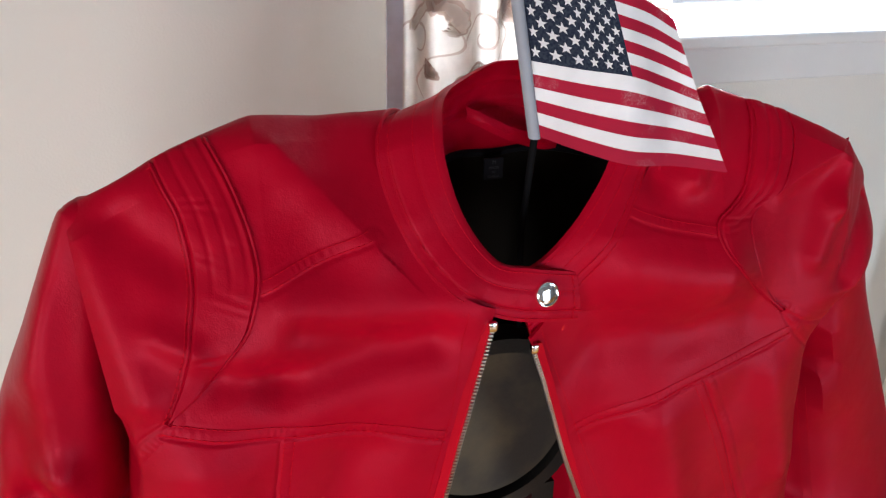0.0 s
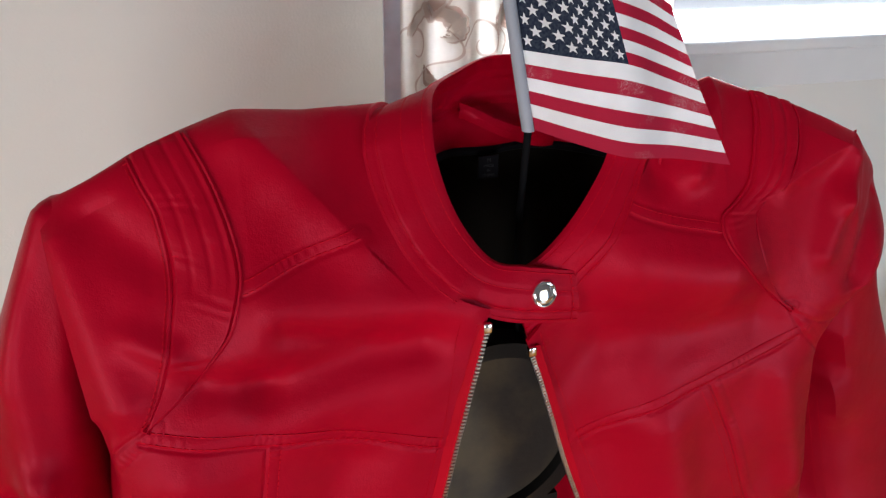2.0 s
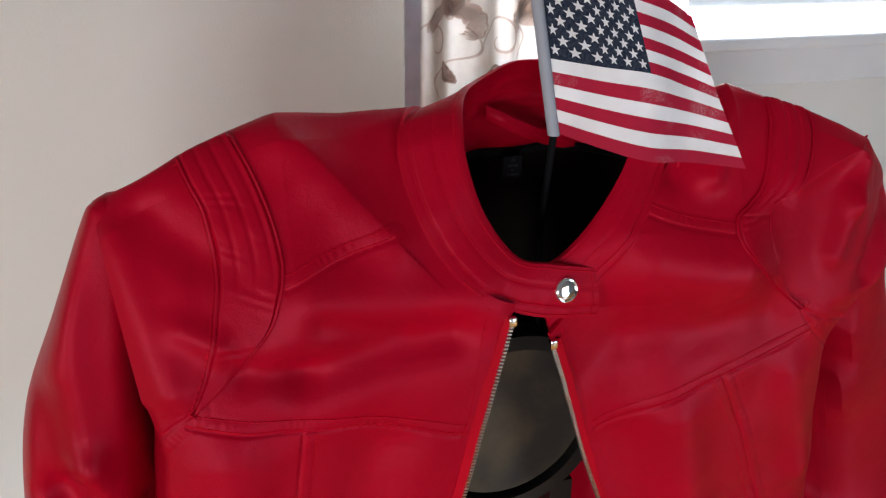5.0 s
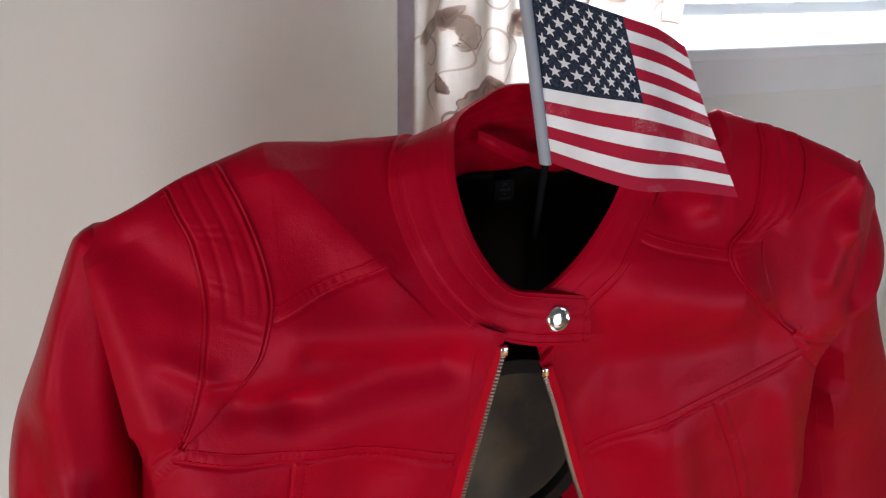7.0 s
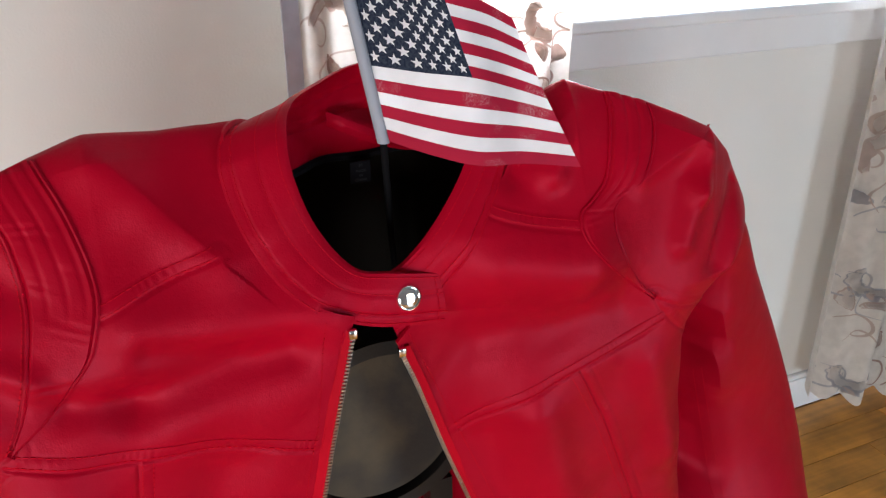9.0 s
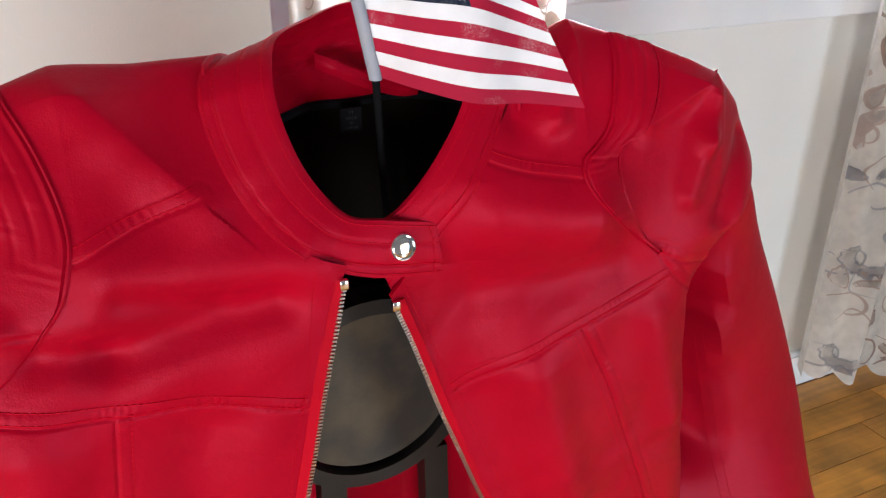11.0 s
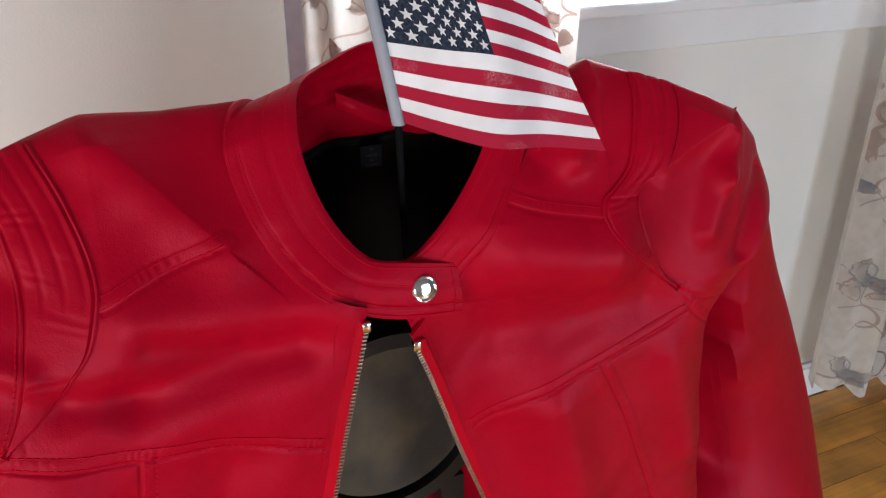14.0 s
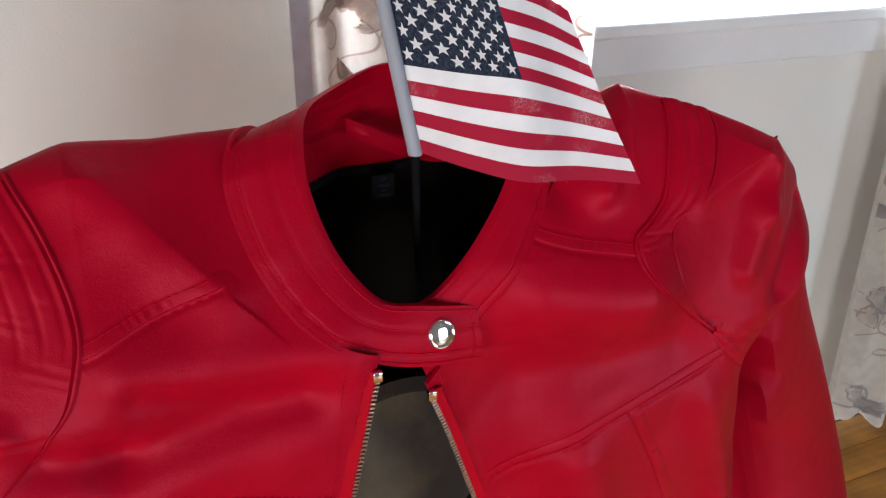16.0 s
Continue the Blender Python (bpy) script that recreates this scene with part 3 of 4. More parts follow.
def front_y(x, z):
    """How far back the front of the jacket lies; arrays."""
    h = 0.13
    d = np.clip((ridge(x) - z) / h, 0, 1)
    u = 1 - d
    rise = ridge_y(x) - 0.352
    y = 0.352 + rise * (0.62 * u ** 1.3 + 0.38 * (1 - np.sqrt(np.clip(1 - u * u, 0, 1))))
    y = y + 0.017 * np.exp(-((x - 0.228) / 0.042) ** 2) * np.clip((0.66 - z) / 0.05, 0, 1)
    low = np.clip((0.600 - z) / 0.04, 0, 1)
    edge_r, edge_l = np.interp(z, [q[1] for q in SIDE_R[::-1]], [q[0] for q in SIDE_R[::-1]]), np.interp(z, [q[1] for q in SIDE_L[::-1]], [q[0] for q in SIDE_L[::-1]])
    y = y + low * (0.012 * np.clip((x - edge_r + 0.007) / 0.007, 0, 1) ** 2 + 0.045 * np.clip((edge_l + 0.007 - x) / 0.007, 0, 1) ** 2)
    y = y + 0.016 * low * np.clip((x - 0.385 - 0.14 * np.clip(0.56 - z, 0, 1)) / 0.035, 0, 1.3) ** 2
    y = y + (0.010 + 0.004 * low) * np.clip((-0.006 - x - 0.06 * np.clip(0.56 - z, 0, 1)) / 0.032, 0, 1.3) ** 2
    soft = 0.0009 * np.sin(x * 42 + 1.5 * np.sin(z * 31)) * np.sin(z * 36 + 1.2 * np.sin(x * 25)) + 0.0003 * np.sin(x * 120 - z * 90 + 2 * np.sin(z * 50))
    y = y + soft * np.clip((ridge(x) - z) / 0.03, 0, 1)
    # crests where the leather breaks over the shoulder: a flat slope on one side, a soft one on the other
    for (ax, az), (bx, bz), high, left, right in CRESTS:
        e, side = seg_dist(x, z, (ax, az), (bx, bz))
        g = np.clip(1 - e / left, 0, 1)
        slope = g - 0.22 * np.sin(np.pi * g)
        y = y - high * np.where(side > 0, slope, np.exp(-(e / right) ** 2)) * np.clip((ridge(x) - z) / 0.010, 0, 1)
    for x0, z0, x1, z1, deep, half in FOLDS:
        e, _ = seg_dist(x, z, (x0, z0), (x1, z1))
        y = y - 1.4 * deep * np.exp(-(e / half) ** 2) * np.clip((ridge(x) - z) / 0.014, 0, 1)
    return y


def seam_relief(x, z, seams):
    """Seams sink in; the turned edge above each stands proud and puckers between its two stitch rows."""
    r = np.zeros(x.shape)
    for k, pts in enumerate(seams):
        d, s = path_dist(x, z, pts)
        r += 0.0010 * np.exp(-(d / 0.0011) ** 2)
        band = np.where(s > 0, np.clip(1 - np.abs(d - 0.0045) / 0.0045, 0, 1), 0)
        along = (x - pts[0][0]) * (pts[-1][0] - pts[0][0]) + (z - pts[0][1]) * (pts[-1][1] - pts[0][1])
        along = along / math.hypot(pts[-1][0] - pts[0][0], pts[-1][1] - pts[0][1])
        pucker = np.sin(along * 1500 + 2 * np.sin(along * 210 + k)) * np.clip(np.sin(along * 130 + 2 * k) + 0.4, 0, 1)
        r -= band * (0.0002 + 0.00022 * pucker)
        r += 0.0003 * np.where(s > 0, np.exp(-((d - 0.0078) / 0.0011) ** 2), 0)
    return r


def half_front(neck, zipline, side, ridge_table, seams, nr=360, nc=220):
    """Upper edge runs from collar to shoulder tip, rows go down to the hem."""
    inner = smooth_path(neck, 60) + smooth_path(zipline, 150)[1:]
    outer = smooth_path(side, 200)
    P = np.zeros((nr, nc, 2))
    for i in range(nr):
        t = (i / (nr - 1)) ** 1.35
        a = np.array([np.interp(t * (len(inner) - 1), range(len(inner)), [p[k] for p in inner]) for k in (0, 1)])
        b = np.array([np.interp(t * (len(outer) - 1), range(len(outer)), [p[k] for p in outer]) for k in (0, 1)])
        for j in range(nc):
            s = j / (nc - 1)
            P[i, j] = a + (b - a) * s
    top = ridge(P[0, :, 0]) - P[0, :, 1]
    fall = np.exp(-np.arange(nr) / nr * 6)[:, None]
    P[:, :, 1] += top[None, :] * fall
    X, Z = P[..., 0], P[..., 1]
    Z = np.minimum(Z, ridge(X))
    Y = front_y(X, Z) + seam_relief(X, Z, seams)
    return np.stack([X, Y, Z], -1)


def on_front(x, z, lift=0.0):
    y = float(front_y(np.array([x]), np.array([z]))[0])
    return Vector((x, y - lift, z))


jacket = thing("leather_jacket", (0.195, 0.42, 0.10), "bright red leather jacket with snapped collar tab and open zip", "jacket")
LEFT = half_front(NECK_L, ZIP_L, SIDE_L, RIDGE_L, SEAMS_L)
RIGHT = half_front(NECK_R, ZIP_R, SIDE_R, RIDGE_R, SEAMS_R)
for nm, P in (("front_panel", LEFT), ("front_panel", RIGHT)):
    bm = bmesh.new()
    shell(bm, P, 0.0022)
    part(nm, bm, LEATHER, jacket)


def back_panel():
    xs = np.linspace(-0.034, 0.420, 90)
    rows = []
    for i in range(70):
        t = i / 69
        row = []
        for x in xs:
            zr, yr = float(ridge(np.array([x]))[()] if np.ndim(x) else ridge(np.array([x]))[0]), float(ridge_y(x))
            inneck = max(0.0, 1 - abs(x - 0.203) / 0.095)
            zr -= 0.032 * min(1, inneck * 3) + 0.010 * max(0, abs(x - 0.193) - 0.19) / 0.04
            yr += 0.062 * min(1, inneck * 2.2)
            a = min(1, t / 0.18) * math.pi / 2
            y = yr + 0.024 * math.sin(a) + 0.03 * min(1, max(0, t - 0.1) * 3) * (1 - 0.7 * min(1, inneck * 2))
            z = zr - 0.002 - 0.06 * (1 - math.cos(a)) - max(0, t - 0.18) / 0.82 * (zr - 0.06 - 0.14)
            y += 0.004 * math.sin(x * 60) * t
            row.append((x, y, z))
        rows.append(row)
    return np.array(rows)


BACK = back_panel()
bm = bmesh.new()
shell(bm, BACK, 0.002)
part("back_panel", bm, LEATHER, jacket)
# brown lining of the upper back, seen through the neck, its shade held in the colour
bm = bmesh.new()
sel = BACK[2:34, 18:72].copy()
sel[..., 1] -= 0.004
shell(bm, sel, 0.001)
part("lining", bm, LINING, jacket, "brown cloth lining, near-black to carry the shade in the neck")


def sleeve(sections, ripple, seed, folds):
    """Rings from the shoulder tip down; sections: z, left x, right x, centre y, half depth."""
    rnd = random.Random(seed)
    ph = [rnd.uniform(0, 6) for _ in range(6)]
    rows = []
    n = 110
    for i in range(n + 1):
        z, a, b, yc, hd = spline(sections, i / n)
        row = []
        for k in range(64):
            an = k * math.tau / 64
            c, s = math.cos(an), math.sin(an)
            c, s = math.copysign(abs(c) ** 0.9, c), math.copysign(abs(s) ** 0.9, s)
            w = 1 + ripple * min(1, i / 40) * (0.6 * math.sin(4 * an + 9 * z + ph[0]) + 0.4 * math.sin(3 * an - 24 * z + ph[1]))
            x, y, zz = (a + b) / 2 + (b - a) / 2 * c * (0.85 + 0.15 * w), yc + hd * s * w, z + 0.004 * math.sin(2 * an + ph[2]) * min(1, i / 20)
            if s < 0:
                for x0, z0, x1, z1, deep, half in folds:
                    e, _ = seg_dist(np.array([x]), np.array([zz]), (x0, z0), (x1, z1))
                    y -= deep * math.exp(-(float(e[0]) / half) ** 2) * abs(s)
            row.append((x, y, zz))
        rows.append(row)
    return rows


SLEEVE_L = [(0.6985, -0.041, -0.032, 0.408, 0.003), (0.693, -0.0475, -0.028, 0.410, 0.012), (0.680, -0.055, -0.030, 0.416, 0.022), (0.628, -0.077, -0.033, 0.424, 0.036),
            (0.573, -0.100, -0.034, 0.430, 0.042), (0.51, -0.113, -0.034, 0.436, 0.046), (0.44, -0.118, -0.036, 0.436, 0.050), (0.34, -0.120, -0.036, 0.425, 0.050), (0.20, -0.122, -0.036, 0.40, 0.047)]
SLEEVE_R = [(0.660, 0.430, 0.440, 0.425, 0.003), (0.650, 0.425, 0.455, 0.428, 0.012), (0.625, 0.421, 0.492, 0.431, 0.026), (0.600, 0.424, 0.530, 0.448, 0.034),
            (0.53, 0.416, 0.592, 0.486, 0.048), (0.439, 0.420, 0.650, 0.497, 0.054), (0.32, 0.430, 0.702, 0.492, 0.058), (0.204, 0.445, 0.712, 0.445, 0.056), (0.10, 0.47, 0.750, 0.40, 0.05)]


def sleeve_front(sections, share, z):
    """Front point of a sleeve at that height, share of its width from its left side."""
    zs = [q[0] for q in sections][::-1]
    a, b, yc, hd = (np.interp(z, zs, [q[k] for q in sections][::-1]) for k in (1, 2, 3, 4))
    c = 2 * share - 1
    return Vector(((a + b) / 2 + (b - a) / 2 * c, yc - hd * math.sqrt(max(0, 1 - c * c)) * 1.02 - 0.0012, z))


# folds of the sleeves: both ends, height, half width
SLEEVE_FOLDS_L = [(-0.071, 0.652, -0.069, 0.551, 0.006, 0.013), (-0.069, 0.551, -0.046, 0.480, 0.009, 0.011),
                  (-0.089, 0.594, -0.087, 0.525, -0.008, 0.011), (-0.087, 0.525, -0.062, 0.450, -0.012, 0.012), (-0.042, 0.505, -0.042, 0.465, -0.018, 0.008)]
SLEEVE_FOLDS_R = [(0.438, 0.550, 0.468, 0.580, -0.016, 0.012), (0.468, 0.580, 0.484, 0.612, -0.020, 0.013),  (0.462, 0.520, 0.500, 0.560, 0.005, 0.014),
                  (0.528, 0.417, 0.522, 0.500, 0.006, 0.018), (0.472, 0.572, 0.486, 0.545, -0.040, 0.016), (0.486, 0.545, 0.500, 0.47, -0.050, 0.020), (0.500, 0.47, 0.528, 0.32, -0.046, 0.019), (0.50, 0.36, 0.56, 0.40, -0.004, 0.016)]
for S, sd, SF in ((SLEEVE_L, 2, SLEEVE_FOLDS_L), (SLEEVE_R, 5, SLEEVE_FOLDS_R)):
    bm = bmesh.new()
    rows = grid(bm, sleeve(S, 0.08, sd, SF), closed=True)
    bm.faces.new(rows[0])
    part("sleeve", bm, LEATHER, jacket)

# ---- collar: stations from the right front end round the back to the tab; lower edge, upper edge
COLLAR = [
    ((0.200, 0.370, 0.596), (0.184, 0.372, 0.640)), ((0.229, 0.366, 0.634), (0.205, 0.371, 0.650)), ((0.256, 0.372, 0.671), (0.230, 0.374, 0.675)),
    ((0.276, 0.381, 0.700), (0.253, 0.386, 0.706)), ((0.290, 0.404, 0.730), (0.264, 0.412, 0.736)), ((0.270, 0.456, 0.712), (0.246, 0.450, 0.744)),
    ((0.212, 0.474, 0.712), (0.212, 0.462, 0.746)), ((0.160, 0.450, 0.708), (0.177, 0.440, 0.741)), ((0.124, 0.412, 0.729), (0.153, 0.408, 0.739)),
    ((0.111, 0.394, 0.720), (0.145, 0.390, 0.727)), ((0.113, 0.380, 0.691), (0.145, 0.380, 0.706)), ((0.128, 0.364, 0.657), (0.154, 0.372, 0.678)),
    ((0.152, 0.358, 0.634), (0.172, 0.366, 0.654)), ((0.182, 0.358, 0.619), (0.193, 0.364, 0.648)), ((0.226, 0.365, 0.608), (0.222, 0.366, 0.641)),
]


def collar_point(t, v):
    """t along the band, v from the seam up to the rim."""
    a, b = spline([c[0] for c in COLLAR], t), spline([c[1] for c in COLLAR], t)
    w = min(1, max(0, (t - 0.66) / 0.06)) * min(1, max(0, (0.87 - t) / 0.03)) + min(1, max(0, (0.26 - t) / 0.06)) * min(1, max(0, (t - 0.04) / 0.05))
    a[1] += (float(front_y(np.array([a[0]]), np.array([a[2]]))[0]) + 0.0005 - a[1]) * w
    p = a + (b - a) * v
    out = np.array([p[0] - 0.200, p[1] - 0.415, 0])
    out /= np.linalg.norm(out) + 1e-9
    swell = 0.0022 * math.sin(math.pi * v) - 0.0009 * math.exp(-((v - 0.22) / 0.03) ** 2) - 0.0009 * math.exp(-((v - 0.62) / 0.03) ** 2)
    swell += 0.0003 * math.sin(t * 150 + 3 * math.sin(t * 40)) * math.exp(-((v - 0.3) / 0.25) ** 2)
    return p + out * (swell + 0.0016)


bm = bmesh.new()
NT, NV = 300, 22
outer = [[collar_point(i / NT, j / NV) for j in range(NV + 1)] for i in range(NT + 1)]


def inward(p, d):
    o = np.array([p[0] - 0.200, p[1] - 0.415, 0.0])
    o /= np.linalg.norm(o) + 1e-9
    return p - o * d


ring = [row + [inward(p, 0.0036 if 0 < k < NV else 0.003) for k, p in list(enumerate(row))[::-1]] for row in outer]
rows = grid(bm, ring, closed=True)
bm.faces.new(rows[0])
bm.faces.new(rows[-1])
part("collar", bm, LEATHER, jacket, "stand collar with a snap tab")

# red facing below the back of the collar, inside, and the dark tape under it
bm = bmesh.new()
pts, tape = [], []
for i in range(71):
    t = 0.24 + 0.38 * i / 70
    a = collar_point(t, 0.0)
    low = np.array([0.205 + (a[0] - 0.205) * 1.0, a[1] - 0.003 + 0.003 * math.sin(i * 0.5), 0.6865 + 0.0008 * math.sin(i * 0.31)])
    a = inward(a, 0.003) + np.array([0, 0, 0.004])
    pts.append([a + (low - a) * k / 8 - np.array([0, 0.004 * math.sin(math.pi * k / 8), 0]) for k in range(9)])
    tape.append(low + np.array([0, 0, -0.002]))
shell(bm, pts, 0.0015)
part("neck_facing", bm, LEATHER, jacket)
bm = bmesh.new()
tube(bm, tape[4:-4], 0.003, 6)
part("neck_tape", bm, BLACK_CLOTH, jacket)

# hanging loop across the facing
bm = bmesh.new()
loop = [spline([(0.186, 0.453, 0.7150), (0.194, 0.448, 0.7120), (0.207, 0.446, 0.7055), (0.2195, 0.445, 0.7003), (0.238, 0.447, 0.6945), (0.252, 0.453, 0.6925)], k / 24) for k in range(25)]
shell(bm, [[p + np.array([0, 0.002 * abs(w), w * 0.0048]) for w in (-1, -0.5, 0, 0.5, 1)] for p in loop], 0.0025)
part("hanging_loop", bm, LEATHER, jacket)

# ---- quilted shoulder pads
def pad(edge_in, edge_out, grooves, stop, fold, name="shoulder_pad"):
    """Padded strip between two seams with stitched channels along it in the upper part."""
    n, m = 150, 48
    pts = np.zeros((n + 1, m + 1, 3))
    for i in range(n + 1):
        t = i / n
        a = np.array([np.interp(t * (len(edge_in) - 1), range(len(edge_in)), [p[k] for p in edge_in]) for k in (0, 1)])
        b = np.array([np.interp(t * (len(edge_out) - 1), range(len(edge_out)), [p[k] for p in edge_out]) for k in (0, 1)])
        for j in range(m + 1):
            v = j / m
            x, z = a + (b - a) * v
            z = min(z, float(ridge(np.array([x]))[0]) - 0.0005)
            y = float(front_y(np.array([x]), np.array([z]))[0])
            deep = 1 if t < stop else max(0, 1 - (t - stop) * 9)
            near = min(abs(v - q) for q in grooves)
            groove = -0.0008 * math.exp(-(near / 0.045) ** 2) * deep
            puff = math.sin(math.pi * v) ** 0.4
            lump = 0.0002 * math.sin(t * 95 + 9 * v + 3 * math.sin(t * 31)) * (0.5 + 0.5 * math.sin(t * 23 + 4 * v))
            h = 0.0020 + 0.0008 * puff + groove + lump * puff - 0.0005 * math.exp(-((t - fold) / 0.012) ** 2)
            edge = min(1, min(v, 1 - v) * 12)
            h = -0.0004 + (h + 0.0004) * edge
            nz = 0.55 * max(0, 1 - t * 3.2)
            pts[i, j] = (x, y - h * (1 - nz), z + h * nz)
    bm = bmesh.new()
    shell(bm, pts, 0.002)
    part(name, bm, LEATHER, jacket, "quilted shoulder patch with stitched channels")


pad(PAD_L_IN, PAD_L_OUT, (0.16, 0.42, 0.70), 0.47, 0.80)
pad(PAD_R_IN, PAD_R_OUT, (0.12, 0.40, 0.68), 0.40, 0.54)


# ---- piping along the pad and collar seams, and the stitching
def piping(path2, radius=0.0011, lift=0.0006):
    bm = bmesh.new()
    tube(bm, [on_front(x, min(z, float(ridge(np.array([x]))[0]) - 0.001), lift) for x, z in path2], radius, 6)
    part("seam_piping", bm, LEATHER, jacket)


for pth in (PAD_L_IN, PAD_L_OUT, PAD_R_IN, PAD_R_OUT):
    piping(pth)

STITCH = bmesh.new()


def stitch_row(points, pitch=0.0034, length=0.0023, radius=0.00036):
    """Short thread capsules along a 3D path."""
    pts = [Vector(p) for p in points]
    acc, nxt = 0.0, 0.0
    for a, b in zip(pts, pts[1:]):
        seg = (b - a).length
        if seg < 1e-9:
            continue
        d = (b - a) / seg
        while nxt <= acc + seg:
            p = a + d * (nxt - acc)
            q, u = p + d * length, d.orthogonal().normalized()
            w = d.cross(u)
            ring = [[STITCH.verts.new(c + (u * math.cos(k * math.pi / 2) + w * math.sin(k * math.pi / 2)) * radius) for k in range(4)] for c in (p, q)]
            for k in range(4):
                STITCH.faces.new((ring[0][k], ring[0][(k + 1) % 4], ring[1][(k + 1) % 4], ring[1][k]))
            STITCH.faces.new(ring[0][::-1])
            STITCH.faces.new(ring[1])
            nxt += pitch
        acc += seg


def offset_path(path2, d):
    out = []
    for i, (x, z) in enumerate(path2):
        a, b = path2[max(i - 1, 0)], path2[min(i + 1, len(path2) - 1)]
        tx, tz = b[0] - a[0], b[1] - a[1]
        n = math.hypot(tx, tz) + 1e-9
        out.append((x - tz / n * d, z + tx / n * d))
    return out


def fine(path2):
    return [p for a, b in zip(path2, path2[1:]) for p in [(a[0] + (b[0] - a[0]) * k / 8, a[1] + (b[1] - a[1]) * k / 8) for k in range(8)]]


for pth, offs in ((YOKE_L, (0.0018, 0.0075)), (YOKE_R, (0.0018, 0.0075)), (DROP_L, (0.0018, 0.0075)), (DROP_R, (-0.0018, -0.0075)), (DART_L, (0.0015, 0.0065)),
                  (YOKETOP_R, (0.0015, 0.0060)), (PLACKET_L, (0.0,)), (PLACKET_R, (0.0,)), ([(x - 0.005, z) for x, z in ZIP_L], (0.0,)), ([(x + 0.005, z) for x, z in ZIP_R], (0.0,))):
    for o in offs:
        stitch_row([on_front(x, z, 0.0001) for x, z in fine(offset_path(pth, o))])
for pth, o in ((PAD_L_IN, -0.0025), (PAD_R_IN, 0.0025), (PAD_L_OUT, -0.0022)):
    stitch_row([on_front(x, min(z, float(ridge(np.array([x]))[0]) - 0.002), 0.0018) for x, z in fine(offset_path(pth, o))])
stitch_row([Vector(collar_point(0.988, 0.06 + 0.88 * k / 20)) + Vector((0, -0.0008, 0)) for k in range(21)])
for share in (0.39, 0.43):
    stitch_row([sleeve_front(SLEEVE_R, share + 0.04 * k / 40, 0.45 - 0.33 * k / 40) for k in range(41)])
for v in (0.07, 0.24, 0.62, 0.93):
    stitch_row([Vector(collar_point(i / 500, v)) + Vector((collar_point(i / 500, v) - np.array([0.2, 0.415, collar_point(i / 500, v)[2]])) * 0.006) for i in range(501)])
part("stitching", STITCH, THREAD, jacket, kind="stuff")


# ---- zip: teeth, tapes, top stops
def zip_side(path2, sign):
    pts = [on_front(x, z, 0.001) for x, z in fine(smooth_path(path2, 60))]
    bm = bmesh.new()
    pr = [[p + Vector((sign * w, 0.0006 if k else -0.0006, 0)) for k, w in enumerate((-0.0012, 0.006))] for p in pts[::4]]
    shell(bm, pr, 0.001)
    part("zip_tape", bm, THREAD, jacket)
    bm = bmesh.new()
    acc, nxt = 0.0, 0.006
    for a, b in zip(pts, pts[1:]):
        seg = (b - a).length
        d = (b - a).normalized()
        while nxt <= acc + seg:
            p = a + d * (nxt - acc)
            ang = math.atan2(d.x, d.z)
            bmesh.ops.create_cube(bm, size=1.0, matrix=Matrix.Translation(p + Vector((-sign * 0.0012, -0.0004, 0))) @ Matrix.Rotation(ang, 4, "Y") @ Matrix.Diagonal((0.0026, 0.0020, 0.0011, 1)))
            nxt += 0.0023
        acc += seg
    part("zip_teeth", bm, ZIP_METAL, jacket, "small metal zip teeth", smooth=False, kind="stuff")
    p = pts[2]
    part("zip_stop", box(bmesh.new(), p.x - 0.0024, p.x + 0.0024, p.y - 0.0028, p.y + 0.0010, p.z - 0.0045, p.z + 0.0012, 0.0006), NICKEL, jacket)


zip_side(ZIP_L, -1)
zip_side(ZIP_R, 1)


def snap_button():
    c = Vector((0.2012, 0.3590, 0.6323))
    axis = Vector((0.06, -1, 0.20)).normalized()
    rot = axis.to_track_quat("Z", "Y").to_matrix().to_4x4()
    prof = [(0.0, 0.0021), (0.0030, 0.0020), (0.0052, 0.0017), (0.0061, 0.0014), (0.0064, 0.0012), (0.0068, 0.0020), (0.0073, 0.0019), (0.0077, 0.0011), (0.0078, -0.0015)]
    bm = bmesh.new()
    rings = []
    for r, h in prof:
        rings.append([bm.verts.new(c + rot @ Vector((max(r, 1e-5) * math.cos(k * math.tau / 40), max(r, 1e-5) * math.sin(k * math.tau / 40), h))) for k in range(40)])
    for a, b in zip(rings, rings[1:]):
        for k in range(40):
            bm.faces.new((a[k], a[(k + 1) % 40], b[(k + 1) % 40], b[k]))
    bmesh.ops.remove_doubles(bm, verts=bm.verts[:], dist=0.00005)
    part("snap_button", bm, NICKEL, jacket, "shiny chrome snap button")


snap_button()
tag = part("size_tag", box(bmesh.new(), 0.200, 0.214, 0.4545, 0.4560, 0.6695, 0.6845, 0.0004), BLACK_CLOTH, jacket, "small black woven size tag", smooth=False)


def lettering(text, x, y, z, size, mat, parent):
    cu = bpy.data.curves.new("lettering", "FONT")
    cu.body, cu.size, cu.align_x, cu.extrude = text, size, "CENTER", 0.0001
    tmp = bpy.data.objects.new("tmp", cu)
    scene.collection.objects.link(tmp)
    me = bpy.data.meshes.new_from_object(tmp.evaluated_get(bpy.context.evaluated_depsgraph_get()))
    bpy.data.objects.remove(tmp)
    bm = bmesh.new()
    bm.from_mesh(me)
    bmesh.ops.transform(bm, matrix=pose(x, y, z, 90, 0, 0), verts=bm.verts[:])
    return part("lettering", bm, mat, parent, smooth=False)


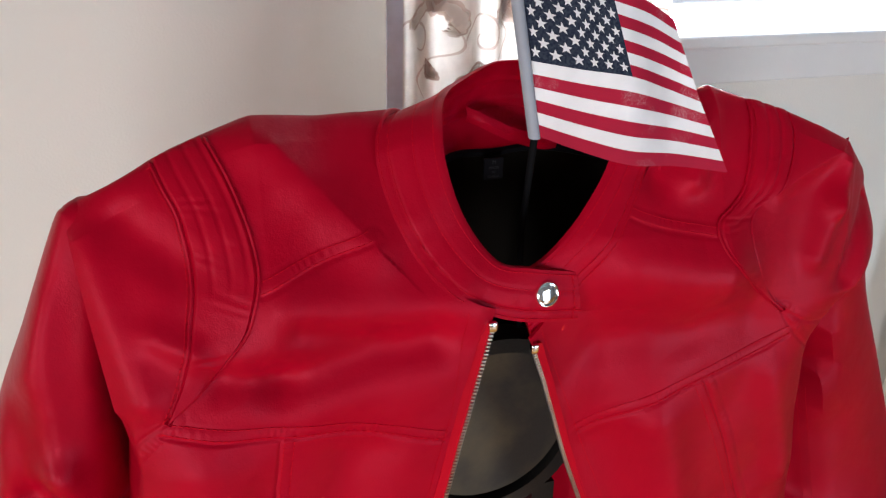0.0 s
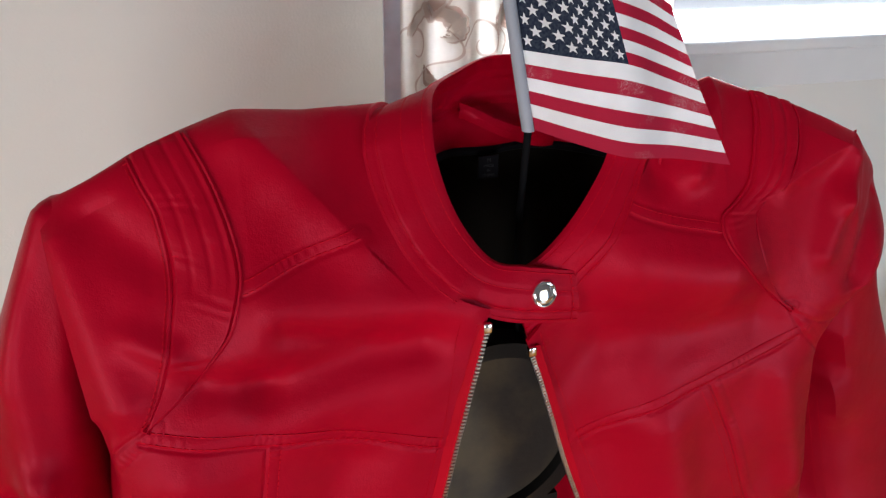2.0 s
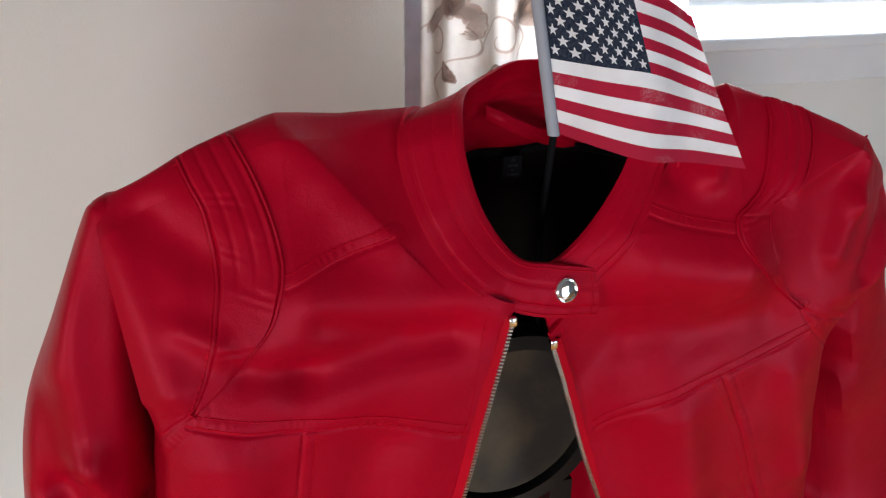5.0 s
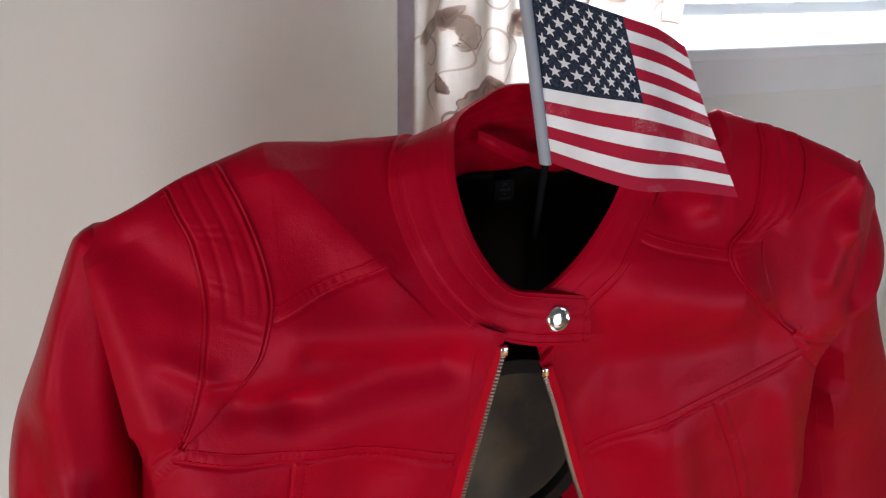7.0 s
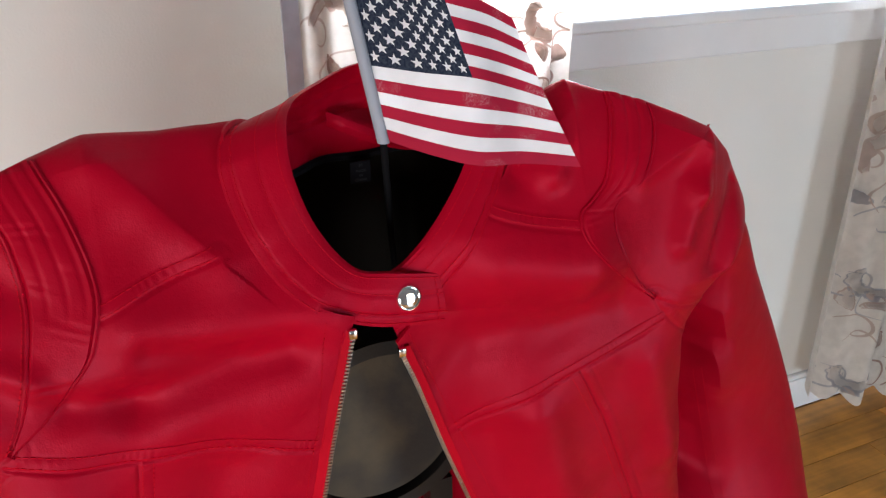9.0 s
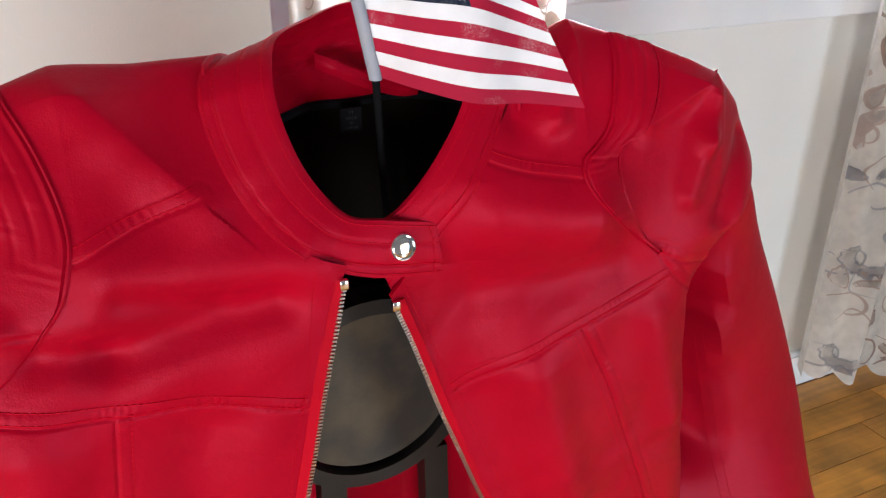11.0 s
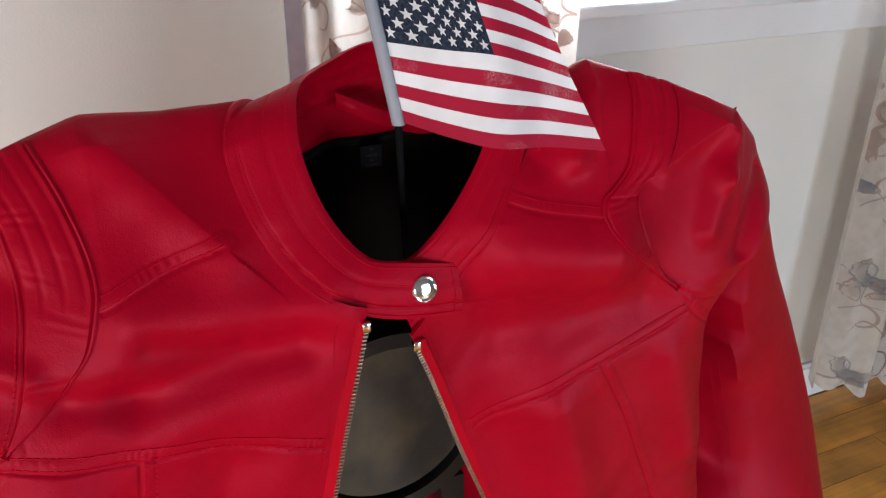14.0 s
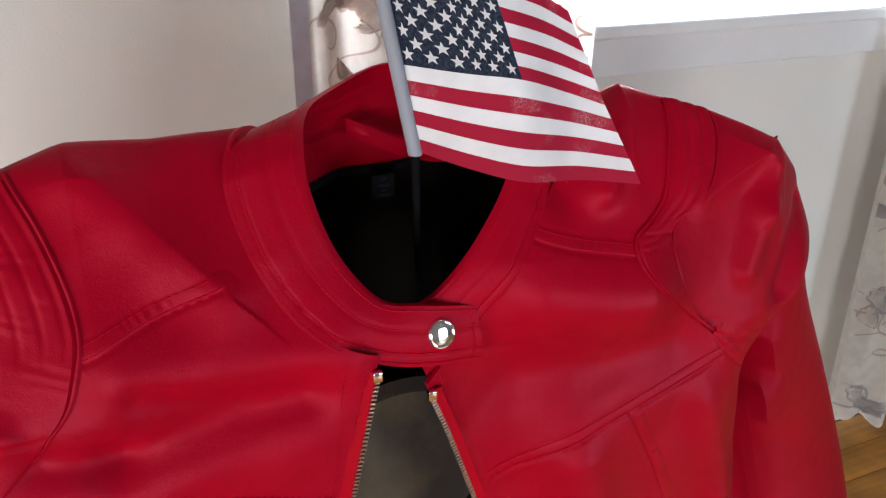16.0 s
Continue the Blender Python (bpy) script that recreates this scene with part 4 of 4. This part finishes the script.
for txt, z, s in (("M", 0.6806, 0.0036), ("MADE", 0.6772, 0.0027), ("IN", 0.6742, 0.0025), ("CHINA", 0.6711, 0.0027)):
    lettering(txt, 0.207, 0.4540, z, s, TAG_GREY, tag)


# ---------------------------------------------------------------- the stand inside the jacket
stand = thing("metal_stand", (0.205, 0.44, FLOOR_Z), "dark iron stand with a round worn wooden disc, inside the jacket", "stand")
bm = bmesh.new()
bmesh.ops.create_cone(bm, cap_ends=True, segments=72, radius1=0.064, radius2=0.064, depth=0.012, matrix=Matrix.Translation((0.205, 0.438, 0.488)) @ Matrix.Rotation(radians(90), 4, "X"))
bmesh.ops.bevel(bm, geom=[e for e in bm.edges if e.calc_length() < 0.008], offset=0.0012, segments=2, affect="EDGES")
part("disc", bm, WORN_WOOD, stand, "round mottled grey-brown wooden disc", smooth=False)
bm = bmesh.new()
pts = []
for i in range(61):
    a = math.tau * i / 60
    pts.append([(0.205 + r * math.cos(a), y, 0.486 + r * math.sin(a)) for r, y in ((0.0655, 0.427), (0.0765, 0.427), (0.0765, 0.449), (0.0655, 0.449))])
grid(bm, pts, closed=True)
part("ring", bm, IRON, stand, smooth=False)
for x0, x1 in ((0.163, 0.130), (0.243, 0.278)):
    bm = bmesh.new()
    pts = []
    for z, x in ((0.424, x0), (0.30, x0 + (x1 - x0) * 0.1), (FLOOR_Z + 0.02, x1)):
        pts.append([(x, 0.429, z), (x + 0.019, 0.429, z), (x + 0.019, 0.445, z), (x, 0.445, z)])
    rows = grid(bm, pts, closed=True)
    bm.faces.new(rows[0])
    bm.faces.new(rows[-1])
    part("leg", bm, IRON, stand, smooth=False)
part("base", box(bmesh.new(), 0.08, 0.34, 0.32, 0.56, FLOOR_Z, FLOOR_Z + 0.02, 0.005), IRON, stand, smooth=False)
bm = bmesh.new()
tube(bm, [(0.03 + 0.35 * i / 30, 0.432, 0.680 - 0.030 * abs(i / 15 - 1) ** 2) for i in range(31) ][0:9], 0.006, 8)
part("shoulder_arm", bm, IRON, stand)
bm = bmesh.new()
tube(bm, [(0.03 + 0.35 * i / 30, 0.432, 0.680 - 0.030 * abs(i / 15 - 1) ** 2) for i in range(22, 31)], 0.006, 8)
part("shoulder_arm", bm, IRON, stand)

# ---------------------------------------------------------------- the flag
flag = thing("stick_flag", (0.229, 0.43, 0.56), "small cloth stick flag with stars and stripes in the collar", "flag")
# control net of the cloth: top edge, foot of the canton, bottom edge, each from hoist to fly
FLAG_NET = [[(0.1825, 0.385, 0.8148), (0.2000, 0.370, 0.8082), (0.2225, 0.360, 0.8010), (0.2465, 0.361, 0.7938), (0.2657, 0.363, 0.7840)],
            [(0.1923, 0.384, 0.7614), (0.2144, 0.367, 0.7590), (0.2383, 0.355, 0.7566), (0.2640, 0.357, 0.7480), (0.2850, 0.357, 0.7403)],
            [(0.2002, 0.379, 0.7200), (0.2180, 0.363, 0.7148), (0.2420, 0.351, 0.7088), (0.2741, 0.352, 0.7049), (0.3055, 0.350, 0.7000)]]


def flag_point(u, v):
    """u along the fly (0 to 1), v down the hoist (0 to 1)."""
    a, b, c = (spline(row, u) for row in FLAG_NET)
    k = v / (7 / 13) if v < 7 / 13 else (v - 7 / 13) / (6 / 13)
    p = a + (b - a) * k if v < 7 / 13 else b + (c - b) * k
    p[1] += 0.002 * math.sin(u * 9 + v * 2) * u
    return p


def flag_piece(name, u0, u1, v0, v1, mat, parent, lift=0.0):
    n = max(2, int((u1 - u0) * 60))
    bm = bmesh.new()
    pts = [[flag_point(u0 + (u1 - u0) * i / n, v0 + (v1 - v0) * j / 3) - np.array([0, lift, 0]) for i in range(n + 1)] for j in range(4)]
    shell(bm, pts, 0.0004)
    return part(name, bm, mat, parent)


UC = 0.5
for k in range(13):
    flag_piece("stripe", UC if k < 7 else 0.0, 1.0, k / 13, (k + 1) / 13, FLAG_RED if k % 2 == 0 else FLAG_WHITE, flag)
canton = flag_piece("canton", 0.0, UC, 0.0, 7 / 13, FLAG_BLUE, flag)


def canton_u(s):
    """Columns crowd together where the cloth turns away."""
    return UC * float(np.interp(s, [0, 0.45, 0.75, 1.0], [0, 0.53, 0.77, 1.0]))


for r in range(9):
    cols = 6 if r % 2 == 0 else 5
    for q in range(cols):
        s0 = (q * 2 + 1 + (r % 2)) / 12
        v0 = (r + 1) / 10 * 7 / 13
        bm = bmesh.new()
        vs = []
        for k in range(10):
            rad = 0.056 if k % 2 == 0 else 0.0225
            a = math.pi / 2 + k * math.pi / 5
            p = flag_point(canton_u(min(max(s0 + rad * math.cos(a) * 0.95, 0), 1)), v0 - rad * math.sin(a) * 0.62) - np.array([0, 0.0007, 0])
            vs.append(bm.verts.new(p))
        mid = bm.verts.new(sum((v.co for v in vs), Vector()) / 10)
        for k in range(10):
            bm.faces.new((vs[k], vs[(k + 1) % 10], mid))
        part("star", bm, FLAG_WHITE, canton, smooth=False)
# hem that wraps the stick, the stick and its bead
top, low = Vector((0.1795, 0.3870, 0.8155)), Vector((0.1975, 0.3815, 0.7190))
bm = bmesh.new()
d = (low - top).normalized()
pts = []
for i in range(16):
    p = top + (low - top) * i / 15
    pts.append([p + Vector((0.0034 * math.cos(a), 0.0034 * math.sin(a), 0.0)) for a in np.linspace(0, math.tau, 16, endpoint=False)])
grid(bm, pts, closed=True)
part("stick_sleeve", bm, SLEEVE_CLOTH, flag, "greyish white cloth sleeve")
bm = bmesh.new()
tube(bm, [top - d * 0.004, top + (low - top) * 0.5, low, (0.218, 0.43, 0.64), (0.229, 0.445, 0.56)], 0.0022, 8)
part("stick", bm, STICK, flag)
bm = bmesh.new()
bmesh.ops.create_uvsphere(bm, u_segments=24, v_segments=16, radius=0.0056, matrix=Matrix.Translation(top - d * 0.0065))
part("bead", bm, BALL, flag, "turned pale wooden bead")

oak_boards()
